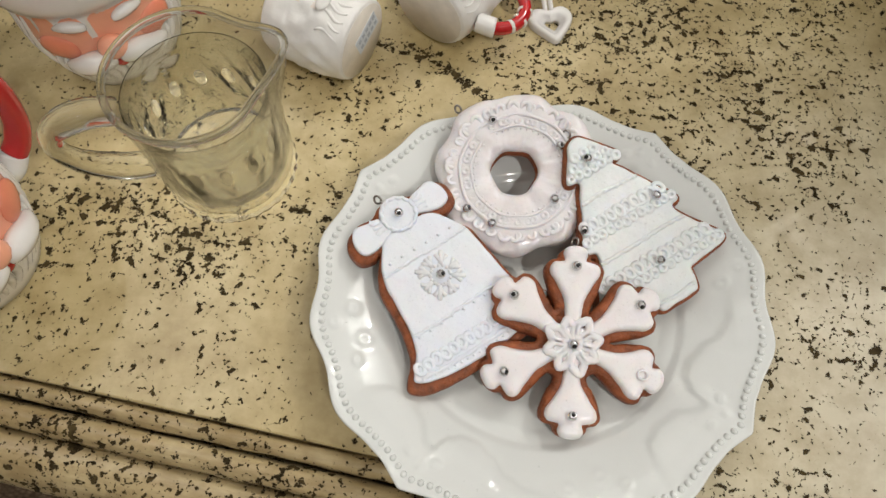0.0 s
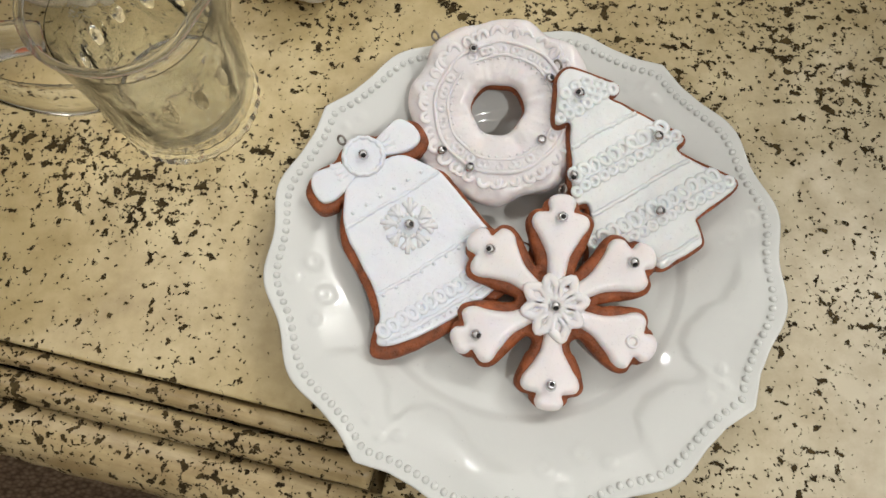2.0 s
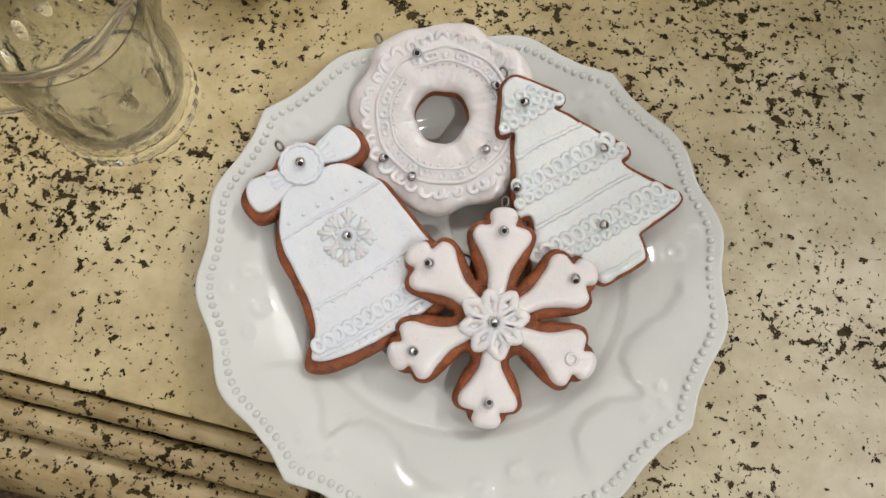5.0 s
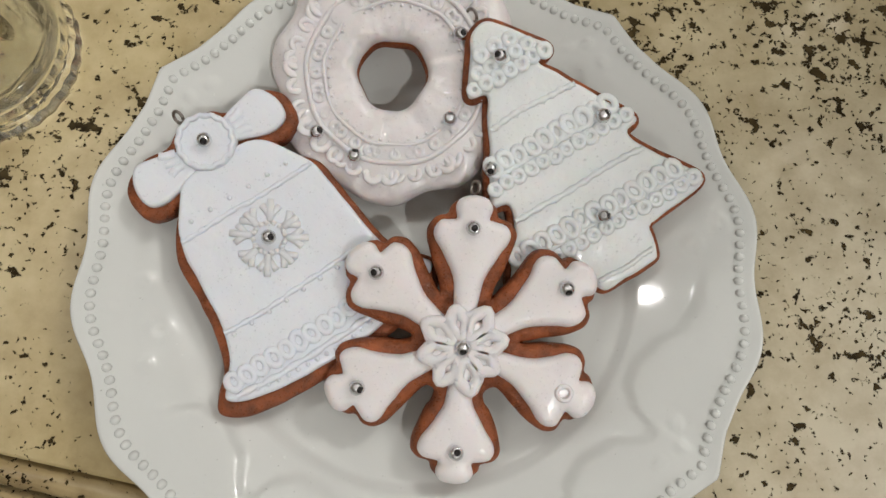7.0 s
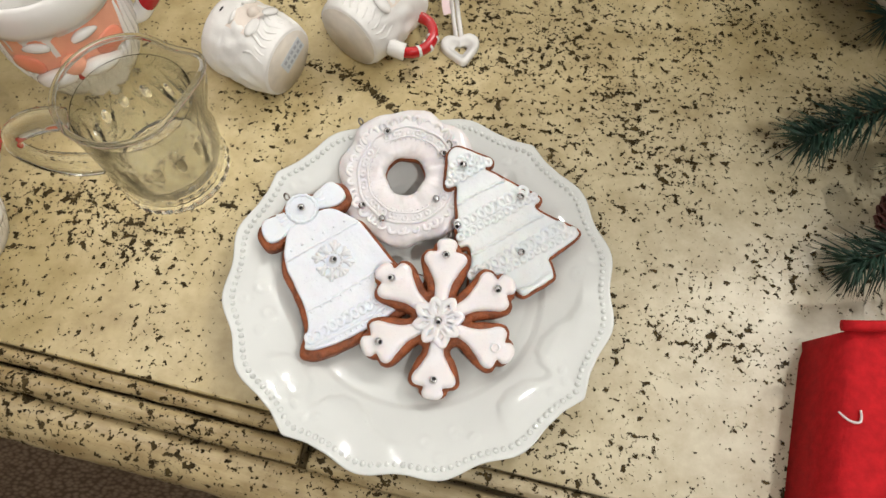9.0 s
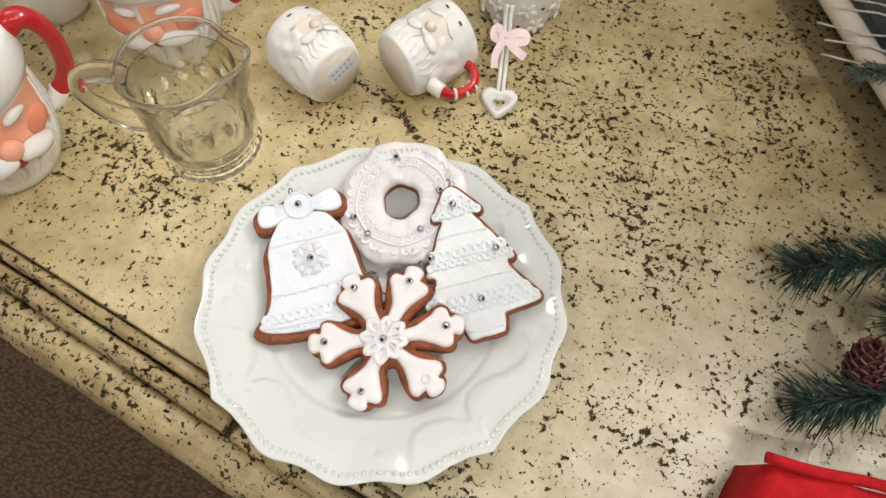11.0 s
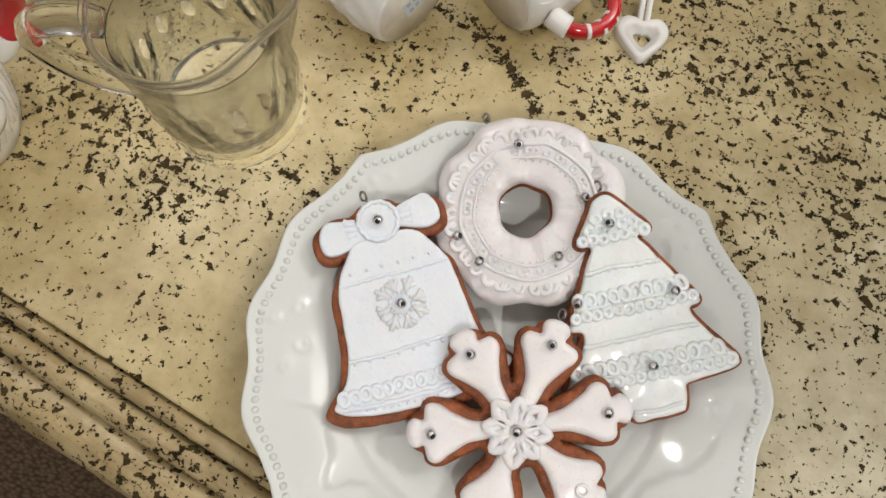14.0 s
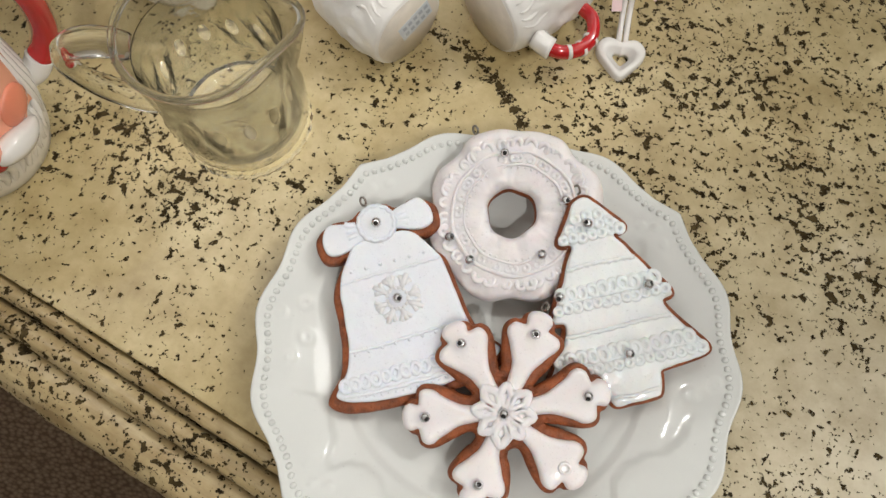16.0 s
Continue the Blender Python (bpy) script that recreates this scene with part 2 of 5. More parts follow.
for iced in (ICING_BELL, ICING_TREE, ICING_WREATH, ICING_STAR):
    glitter(iced, 0.026)
glitter(BISCUIT, 0.08)
glitter(PORCELAIN, 0.003)
SILVER = material("silver_bead_metal", (0.70, 0.70, 0.71), 0.20, metal=1.0, vary=0.1, scale=400)
WIRE = material("steel_wire", (0.34, 0.31, 0.28), 0.3, metal=1.0, vary=0.15, scale=300)
def thin_glass(name):
    """A clear sheet of glass with a glossy face that strengthens at grazing angles."""
    m = bpy.data.materials.new(name)
    m.use_nodes = True
    nt = m.node_tree
    nt.nodes.remove(nt.nodes["Principled BSDF"])
    mix = nt.nodes.new("ShaderNodeMixShader")
    clear, gloss, facing = nt.nodes.new("ShaderNodeBsdfTransparent"), nt.nodes.new("ShaderNodeBsdfGlossy"), nt.nodes.new("ShaderNodeLayerWeight")
    clear.inputs["Color"].default_value = (0.925, 0.925, 0.915, 1)
    gloss.inputs["Roughness"].default_value, facing.inputs["Blend"].default_value = 0.03, 0.5
    tc, ripple, bp = nt.nodes.new("ShaderNodeTexCoord"), nt.nodes.new("ShaderNodeTexNoise"), nt.nodes.new("ShaderNodeBump")
    stretch = nt.nodes.new("ShaderNodeMapping")
    stretch.inputs["Scale"].default_value = (1, 1, 0.45)
    nt.links.new(tc.outputs["Object"], stretch.inputs["Vector"])
    nt.links.new(stretch.outputs["Vector"], ripple.inputs["Vector"])
    ripple.inputs["Scale"].default_value, ripple.inputs["Detail"].default_value = 150, 3
    bp.inputs["Strength"].default_value, bp.inputs["Distance"].default_value = 0.8, 0.0016
    nt.links.new(ripple.outputs["Fac"], bp.inputs["Height"])
    nt.links.new(bp.outputs["Normal"], gloss.inputs["Normal"])
    nt.links.new(math_node(nt, "ADD", 0.055, math_node(nt, "MULTIPLY", math_node(nt, "POWER", facing.outputs["Facing"], 4.0), 0.75)), mix.inputs[0])
    nt.links.new(clear.outputs[0], mix.inputs[1])
    nt.links.new(gloss.outputs[0], mix.inputs[2])
    nt.links.new(mix.outputs[0], nt.nodes["Material Output"].inputs["Surface"])
    return m


GLASS = thin_glass("clear_pressed_glass")
GLASS_THICK = material("thick_pressed_glass", (0.93, 0.94, 0.92), 0.02, vary=0.0, transmission=1.0, ior=1.40)
GLASS_FOOT = material("solid_glass_foot", (0.90, 0.905, 0.905), 0.02, vary=0.0, transmission=1.0, ior=1.5)
RED_CLOTH = material("red_felt", (0.46, 0.010, 0.014), 0.85, vary=0.18, scale=220, bump=0.0006, bump_scale=900, spec=0.2)
WHITE_THREAD = material("white_thread", (0.75, 0.68, 0.66), 0.7)
PINK_RIBBON = material("pink_satin_ribbon", (0.86, 0.66, 0.66), 0.35, vary=0.06, scale=120, bump=0.0002, bump_scale=700)
NEEDLE = material("dark_green_pine_needles", (0.022, 0.058, 0.036), 0.45, vary=0.5, scale=60)
FROSTED = material("frosted_pine_needles", (0.10, 0.15, 0.11), 0.6, vary=0.5, scale=80)
STEM = material("brown_pine_stem", (0.06, 0.035, 0.02), 0.8, vary=0.3)
PALE_STICK = material("pale_glitter_twig", (0.62, 0.56, 0.47), 0.5, vary=0.25, scale=200, bump=0.0003)
CONE = material("dark_red_brown_pine_cone", (0.085, 0.022, 0.018), 0.4, vary=0.4, scale=120)
TRAY_DARK = material("dark_grey_tray", (0.035, 0.042, 0.045), 0.3, vary=0.3, scale=30)
TRAY_RIM = material("beige_tray_rim", (0.70, 0.62, 0.53), 0.4, vary=0.1, scale=40)
STICKER = material("pale_paper_sticker", (0.66, 0.70, 0.74), 0.6, vary=0.04)
INK = material("grey_ink", (0.42, 0.46, 0.52), 0.6)
WALL = material("warm_white_wall", (0.60, 0.57, 0.52), 0.8, vary=0.05, scale=3, bump=0.0008, bump_scale=80)
CEIL = material("white_ceiling", (0.80, 0.79, 0.77), 0.85, vary=0.03, scale=3)


def carpet_material():
    m = material("brown_looped_carpet", (0.135, 0.094, 0.062), 0.95, vary=0.35, scale=45, spec=0.1)
    nt = m.node_tree
    b = nt.nodes["Principled BSDF"]
    geo = nt.nodes.new("ShaderNodeNewGeometry")
    mp = nt.nodes.new("ShaderNodeMapping")
    mp.inputs["Scale"].default_value = (1, 1.7, 1)
    mp.inputs["Rotation"].default_value = (0, 0, 0.45)
    nt.links.new(geo.outputs["Position"], mp.inputs["Vector"])
    v = nt.nodes.new("ShaderNodeTexVoronoi")
    v.inputs["Scale"].default_value = 120
    nt.links.new(mp.outputs["Vector"], v.inputs["Vector"])
    ramp = nt.nodes.new("ShaderNodeValToRGB")
    ramp.color_ramp.elements[0].color, ramp.color_ramp.elements[1].color = (0.235, 0.165, 0.110, 1), (0.105, 0.072, 0.047, 1)
    ramp.color_ramp.elements[0].position, ramp.color_ramp.elements[1].position = 0.15, 0.75
    nt.links.new(v.outputs["Distance"], ramp.inputs["Fac"])
    nt.links.new(ramp.outputs["Color"], b.inputs["Base Color"])
    bp = nt.nodes.new("ShaderNodeBump")
    bp.invert = True
    bp.inputs["Strength"].default_value, bp.inputs["Distance"].default_value = 0.6, 0.004
    nt.links.new(v.outputs["Distance"], bp.inputs["Height"])
    nt.links.new(bp.outputs["Normal"], b.inputs["Normal"])
    return m


CARPET = carpet_material()


# ---------------------------------------------------------------- mesh helpers
def finish(name, bm, mat, smooth=True):
    bmesh.ops.recalc_face_normals(bm, faces=bm.faces)
    me = bpy.data.meshes.new(name)
    bm.to_mesh(me)
    bm.free()
    if mat:
        me.materials.append(mat)
    if smooth:
        me.shade_smooth()
    return me


def part(name, bm, mat, parent, label="", smooth=True):
    ob = new(name, finish(name, bm, mat, smooth))
    ob.parent = parent
    return tagged(ob, label) if label else ob


def share(name, me, parent, m, label=""):
    ob = new(name, me)
    ob.parent = parent
    ob.matrix_basis = m
    return tagged(ob, label) if label else ob


def thing(name, m, label, category, group=""):
    ob = new(name)
    ob.empty_display_size = 0.02
    ob.matrix_basis = m
    return tagged(ob, label, category, group)


def rings(bm, loops, closed=True, cap_start=True, cap_end=True):
    """Skin a run of rings of equal count."""
    vs = [[bm.verts.new(p) for p in loop] for loop in loops]
    n = len(vs[0])
    for a, b in zip(vs, vs[1:]):
        for i in range(n if closed else n - 1):
            j = (i + 1) % n
            bm.faces.new((a[i], a[j], b[j], b[i]))
    for flag, loop in ((cap_start, vs[0]), (cap_end, vs[-1])):
        if flag and closed:
            bmesh.ops.triangulate(bm, faces=[bm.faces.new(loop)])
    return vs


def lathe(profile, seg=48, radius=None, cap_start=True, cap_end=True, bm=None, mod=None):
    bm = bm or bmesh.new()
    loops = []
    for r, z in profile:
        loop = []
        for i in range(seg):
            a = 2 * math.pi * i / seg
            rr = r if radius is None else radius(r, z, a)
            p = Vector((rr * math.cos(a), rr * math.sin(a), z))
            loop.append(mod(p, r, a) if mod else p)
        loops.append(loop)
    rings(bm, loops, True, cap_start, cap_end)
    return bm


def spline(points, per=8, closed=True):
    """Catmull-Rom through 2D or 3D points."""
    pts = [Vector(p) for p in points]
    n, out = len(pts), []
    for i in range(n if closed else n - 1):
        p0, p1, p2, p3 = ((pts[(i + k) % n] for k in (-1, 0, 1, 2)) if closed else
                          (pts[max(i - 1, 0)], pts[i], pts[i + 1], pts[min(i + 2, n - 1)]))
        for k in range(per):
            t = k / per
            out.append(0.5 * (2 * p1 + (p2 - p0) * t + (2 * p0 - 5 * p1 + 4 * p2 - p3) * t * t + (3 * p1 - p0 - 3 * p2 + p3) * t ** 3))
    if not closed:
        out.append(pts[-1])
    return out


def tube(path, radius, seg=8, closed=False, bm=None, flat=1.0):
    """A tube along a path; radius is a number or a function of 0..1."""
    bm = bm or bmesh.new()
    pts = [Vector(p).to_3d() for p in path]
    n, loops, up = len(pts), [], None
    for i, p in enumerate(pts):
        a = pts[(i - 1) % n] if closed else pts[max(i - 1, 0)]
        b = pts[(i + 1) % n] if closed else pts[min(i + 1, n - 1)]
        d = (b - a).normalized()
        if up is None:
            up = Vector((0, 0, 1)) if abs(d.z) < 0.9 else Vector((1, 0, 0))
        side = d.cross(up).normalized()
        up = side.cross(d).normalized()
        r = radius(i / (n - 1)) if callable(radius) else radius
        loops.append([p + r * (math.cos(2 * math.pi * k / seg) * side + flat * math.sin(2 * math.pi * k / seg) * up) for k in range(seg)])
    if closed:
        loops.append(loops[0])
        vs = [[bm.verts.new(q) for q in loop] for loop in loops[:-1]]
        for i in range(n):
            a, b = vs[i], vs[(i + 1) % n]
            for k in range(seg):
                bm.faces.new((a[k], a[(k + 1) % seg], b[(k + 1) % seg], b[k]))
    else:
        rings(bm, loops)
    return bm


def inset(outline, d):
    """Move a closed 2D outline (counter-clockwise) inwards by d."""
    n, out = len(outline), []
    for i, p in enumerate(outline):
        t = (outline[(i + 1) % n] - outline[i - 1]).normalized()
        out.append(Vector((p.x - d * t.y, p.y + d * t.x)))
    return out


def ccw(outline):
    area = sum(a.x * b.y - b.x * a.y for a, b in zip(outline, outline[1:] + outline[:1]))
    return outline if area > 0 else outline[::-1]


def smooth_step(t):
    t = max(0.0, min(1.0, t))
    return t * t * (3 - 2 * t)


def edge_distance(pts, outline):
    """Distance of 2D points from a closed outline, with a minus sign outside it."""
    p = np.array([(q.x, q.y) for q in pts])[:, None, :]
    a = np.array([(q.x, q.y) for q in outline])
    b = np.roll(a, -1, axis=0)
    ab = b - a
    t = np.clip(((p - a) * ab).sum(2) / np.maximum((ab * ab).sum(1), 1e-14), 0, 1)
    d = np.sqrt((((a + t[..., None] * ab) - p) ** 2).sum(2)).min(1)
    ay, by = a[:, 1], b[:, 1]
    cross = (ay > p[..., 1]) != (by > p[..., 1])
    xs = a[:, 0] + (p[..., 1] - ay) * ab[:, 0] / np.where(np.abs(ab[:, 1]) < 1e-12, 1e-12, ab[:, 1])
    inside = (cross & (p[..., 0] < xs)).sum(1) % 2 == 1
    return np.where(inside, d, -d)


def slab(outline, z0, z1, edge=0.0012, bottom=0.0006, wobble=0.0, dome=0.0, lumps=0.0):
    """A cut-out slab with a rounded upper edge and a softly uneven top."""
    o = ccw([Vector(p).to_2d() for p in outline])
    if wobble:
        o = [Vector((p.x + wobble * noise.noise(Vector((p.x * 160, p.y * 160, 2))), p.y + wobble * noise.noise(Vector((p.x * 160, p.y * 160, 7))))) for p in o]
    n = len(o)
    pts = list(o)
    for f in (0.12, 0.35, 0.65, 1.0):
        ring = inset(o, edge * f)
        d = edge_distance(ring, o)
        pts += [p for p, v in zip(ring, d) if v > edge * f * 0.93]
    step = 0.0021
    x0, x1, y0, y1 = min(p.x for p in o), max(p.x for p in o), min(p.y for p in o), max(p.y for p in o)
    grid = [Vector((x0 + (i + 0.5 * (j % 2)) * step, y0 + j * step)) for i in range(int((x1 - x0) / step) + 1) for j in range(int((y1 - y0) / step) + 1)]
    pts += [p for p, v in zip(grid, edge_distance(grid, o)) if v > edge + 0.0006]
    vs, _, fs, orig, _, _ = delaunay_2d_cdt(pts, [(i, (i + 1) % n) for i in range(n)], [], 1, 1e-7)
    d = np.maximum(edge_distance(vs, o), 0)
    where = {}
    for k, src in enumerate(orig):
        for q in src:
            if q < n:
                where[q] = k
                d[k] = 0
    bm = bmesh.new()
    top = []
    for p, v in zip(vs, d):
        t = min(1.0, v / edge)
        z = z1 - edge + edge * math.sqrt(max(0.0, 1 - (1 - t) ** 2)) + dome * smooth_step(v / (6 * edge))
        z += lumps * t * noise.noise(Vector((p.x * 140, p.y * 140, 4)))
        top.append(bm.verts.new((p.x, p.y, z)))
    low = {k: bm.verts.new((vs[k].x, vs[k].y, z0)) for k in range(len(vs)) if d[k] == 0 or True}
    for f in fs:
        bm.faces.new([top[k] for k in f])
        bm.faces.new([low[k] for k in reversed(f)])
    for i in range(n):
        a, b = where.get(i), where.get((i + 1) % n)
        if a is not None and b is not None and a != b:
            try:
                bm.faces.new((top[a], top[b], low[b], low[a]))
            except ValueError:
                pass
    return bm


def ball(r, sx=1.0, sy=1.0, sz=1.0, seg=14, ring=9):
    bm = bmesh.new()
    bmesh.ops.create_uvsphere(bm, u_segments=seg, v_segments=ring, radius=r)
    for v in bm.verts:
        v.co = Vector((v.co.x * sx, v.co.y * sy, v.co.z * sz))
    return bm


def on_plane(x, y, slope_x, slope_y, level, thick, turn):
    """Pose of a thing whose upper face, thick above its origin, lies in the plane z = level + slope_x x + slope_y y."""
    nrm = Vector((-slope_x, -slope_y, 1)).normalized()
    p = Vector((x, y, level + slope_x * x + slope_y * y)) - thick * nrm
    ax = Vector((math.cos(radians(turn)), math.sin(radians(turn)), 0))
    ax = (ax - ax.dot(nrm) * nrm).normalized()
    ay = nrm.cross(ax)
    m = Matrix((ax, ay, nrm)).transposed().to_4x4()
    m.translation = p
    return m


# ---------------------------------------------------------------- the room
def block(name, x0, x1, y0, y1, z0, z1, mat, label, category):
    bm = bmesh.new()
    bmesh.ops.create_cube(bm, size=1)
    for v in bm.verts:
        v.co = Vector(((x0 + x1) / 2 + v.co.x * (x1 - x0), (y0 + y1) / 2 + v.co.y * (y1 - y0), (z0 + z1) / 2 + v.co.z * (z1 - z0)))
    return tagged(new(name, finish(name, bm, mat, False)), label, category, kind="structure")


FLOOR_Z, CEIL_Z = -0.78, 1.92
block("floor", -2.6, 2.6, -2.6, 2.6, FLOOR_Z - 0.1, FLOOR_Z, CARPET, "brown looped carpet floor with small woven bumps", "floor")
block("ceiling", -2.6, 2.6, -2.6, 2.6, CEIL_Z, CEIL_Z + 0.1, CEIL, "plain white ceiling over the room", "ceiling")
block("wall_north", -2.6, 2.6, 2.6, 2.7, FLOOR_Z, CEIL_Z, WALL, "plain warm white wall behind the commode", "wall")
block("wall_south", -2.6, 2.6, -2.7, -2.6, FLOOR_Z, CEIL_Z, WALL, "plain warm white wall across the room", "wall")
block("wall_east", 2.6, 2.7, -2.7, 2.7, FLOOR_Z, CEIL_Z, WALL, "plain warm white side wall", "wall")
block("wall_west", -2.7, -2.6, -2.7, 2.7, FLOOR_Z, CEIL_Z, WALL, "plain warm white side wall", "wall")

# ---------------------------------------------------------------- the painted commode
EDGE_TURN = math.degrees(math.atan(-0.20))
commode = thing("painted_commode", pose(0, -0.0845, 0, 0, 0, EDGE_TURN), "cream painted commode with chipped flaking paint and a moulded edge", "commode")
LEFT, RIGHT, BACK = -0.62, 0.72, 0.62


def moulding(name, x0, x1, profile, label="", step=0.004, jitter=0.0009):
    """A run of moulding along the front edge; the profile is (outwards, up)."""
    bm = bmesh.new()
    n = max(2, int((x1 - x0) / step))
    loops = []
    for i in range(n + 1):
        x = x0 + (x1 - x0) * i / n
        loop = []
        for k, (d, z) in enumerate(profile):
            w = jitter * noise.noise(Vector((x * 35, k * 1.7, 3.0))) + jitter * 0.7 * noise.noise(Vector((x * 110, k * 2.3, 8.0)))
            loop.append(Vector((x, -(d + w), z + w * 0.6)))
        loops.append(loop)
    rings(bm, loops)
    return part(name, bm, EDGE_PAINT, commode, label)


def arc(cx, cz, r, a0, a1, n=8, squash=1.0):
    return [(cx + r * math.cos(radians(a0 + (a1 - a0) * i / n)), cz + squash * r * math.sin(radians(a0 + (a1 - a0) * i / n))) for i in range(n + 1)]


bm = bmesh.new()
rings(bm, [[Vector((LEFT, -0.0005, z)), Vector((RIGHT, -0.0005, z)), Vector((RIGHT, BACK, z)), Vector((LEFT, BACK, z))] for z in (-0.045, -0.0006)] +
      [[Vector((LEFT + 0.001, 0.0004, 0)), Vector((RIGHT - 0.001, 0.0004, 0)), Vector((RIGHT - 0.001, BACK - 0.001, 0)), Vector((LEFT + 0.001, BACK - 0.001, 0))]])
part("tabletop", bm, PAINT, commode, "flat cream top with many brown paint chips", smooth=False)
moulding("bead_moulding", LEFT, RIGHT, [(0.0, -0.0085)] + arc(0.0056, -0.0056, 0.0042, 170, 5, 10) + [(0.0098, -0.0100)])
ogee = [(0.0098, -0.0130)] + arc(0.0168, -0.0112, 0.0062, 170, 0, 10, 1.0) + [(0.0236, -0.0165)]
BREAK = -0.0565
moulding("ogee_moulding", LEFT, BREAK, ogee)
moulding("ogee_moulding", BREAK + 0.0060, RIGHT, [(d + 0.0012, z - 0.0012) for d, z in ogee])
moulding("edge_moulding", LEFT, RIGHT, [(0.0, -0.047), (0.0, -0.0165), (0.0238, -0.0168)] + arc(0.0310, -0.0295, 0.0165, 118, -80, 16) + [(0.030, -0.047)])
bm = bmesh.new()
rings(bm, [[Vector((LEFT + 0.03, 0.02, z)), Vector((RIGHT - 0.03, 0.02, z)), Vector((RIGHT - 0.03, BACK - 0.02, z)), Vector((LEFT + 0.03, BACK - 0.02, z))] for z in (FLOOR_Z, -0.045)])
part("carcass", bm, PAINT, commode, "painted wooden body", smooth=False)


# ---------------------------------------------------------------- the plate
CUSP = 54.3


def rim_wave(a):
    """Bracket-shaped rim: sixteen lobes, every fourth one a sharp point."""
    d = (math.degrees(a) - CUSP) % 90
    d = min(d, 90 - d)
    w = 0.0016 * math.cos(radians(16 * (math.degrees(a) - CUSP)))
    if d < 11:
        w = -0.0016 + 0.0040 * max(0.0, 1 - d / 7.5) ** 1.3
    return w


def plate_mod(p, r, a):
    k = max(0.0, (r - 0.070) / 0.034) ** 2
    s = 1 + rim_wave(a) * k / max(r, 0.01)
    p.x, p.y = p.x * s, p.y * s
    return p


def plate_relief(r, a):
    """Raised scrolls round the well: a bracket-shaped step at each point of the rim, and small flowers between."""
    da = (math.degrees(a) - CUSP + 45) % 90 - 45
    runs = ((-25, 0.0880), (-19.7, 0.0784), (-14.6, 0.0760), (-7.7, 0.0778), (-0.8, 0.0850), (0.8, 0.0850), (2.7, 0.0775), (7.0, 0.0733), (12.0, 0.0727), (18.0, 0.0762), (24.0, 0.0832), (30.0, 0.0872), (36.0, 0.0890))
    h = 0.0
    for (d0, r0), (d1, r1) in zip(runs, runs[1:]):
        if d0 <= da < d1:
            edge = r0 + (r1 - r0) * smooth_step((da - d0) / (d1 - d0))
            ends = smooth_step((da + 25) / 5) * smooth_step((36 - da) / 7)
            h = 0.0011 * ends * smooth_step((r - edge) / 0.0045 + 0.4) * (1 - smooth_step((r - edge - 0.004) / 0.016))
    for j in range(4):
        for dr, dg, size in ((0.0868, 41, 0.0034), (0.0836, 51, 0.0036), (0.0950, 45, 0.0026), (0.0900, 57, 0.0026), (0.0905, 4, 0.0020), (0.0925, -4, 0.0018), (0.0935, 1, 0.0016)):
            c = radians(CUSP + 90 * j + dg)
            d = math.hypot(r * math.cos(a) - dr * math.cos(c), r * math.sin(a) - dr * math.sin(c))
            if d < 3 * size:
                h += 0.0006 * math.exp(-((d - 0.6 * size) / (0.45 * size)) ** 2)
    return h


def plate_level(r):
    pts = [(0.0, 0.0058), (0.045, 0.0060), (0.060, 0.0064), (0.0665, 0.0078), (0.070, 0.0103), (0.080, 0.0145), (0.090, 0.0182), (0.097, 0.0202), (0.104, 0.0222)]
    for (r0, z0), (r1, z1) in zip(pts, pts[1:]):
        if r <= r1:
            return z0 + (z1 - z0) * (r - r0) / (r1 - r0)
    return pts[-1][1]


plate = thing("dessert_plate", pose(0.0005, 0.0015, 0), "cream white porcelain plate with scalloped beaded rim", "plate")
bm = bmesh.new()
SEG = 480
loops = []
for r, z in ((0.052, 0.0), (0.056, 0.0), (0.0585, 0.0035), (0.075, 0.0088), (0.090, 0.0152), (0.100, 0.0185), (0.1042, 0.0207)):
    loops.append([plate_mod(Vector((r * math.cos(2 * math.pi * i / SEG), r * math.sin(2 * math.pi * i / SEG), z)), r, 2 * math.pi * i / SEG) for i in range(SEG)])
for r, dz in ((0.1049, -0.0008), (0.1050, -0.0002), (0.1046, 0.0003), (0.1036, 0.0003)):
    loops.append([plate_mod(Vector((r * math.cos(2 * math.pi * i / SEG), r * math.sin(2 * math.pi * i / SEG), 0.0222 + dz)), r, 2 * math.pi * i / SEG) for i in range(SEG)])
r = 0.1020
while r > 0.044:
    loops.append([plate_mod(Vector((r * math.cos(2 * math.pi * i / SEG), r * math.sin(2 * math.pi * i / SEG),
                                    plate_level(r) + plate_relief(r, 2 * math.pi * i / SEG))), r, 2 * math.pi * i / SEG) for i in range(SEG)])
    r -= 0.0008
loops.append([Vector((0.02 * math.cos(2 * math.pi * i / SEG), 0.02 * math.sin(2 * math.pi * i / SEG), 0.0058)) for i in range(SEG)])
rings(bm, loops)
part("plate_body", bm, PORCELAIN, plate)
bead_mesh = finish("rim_bead", ball(0.00142, 1.08, 0.95, 0.8, 12, 8), PORCELAIN)
BEADS = 162
for i in range(BEADS):
    a = 2 * math.pi * i / BEADS
    rr = 0.1000 + rim_wave(a) * 0.84
    share("rim_bead", bead_mesh, plate, pose(rr * math.cos(a), rr * math.sin(a), 0.0212, 0, 0, math.degrees(a)))


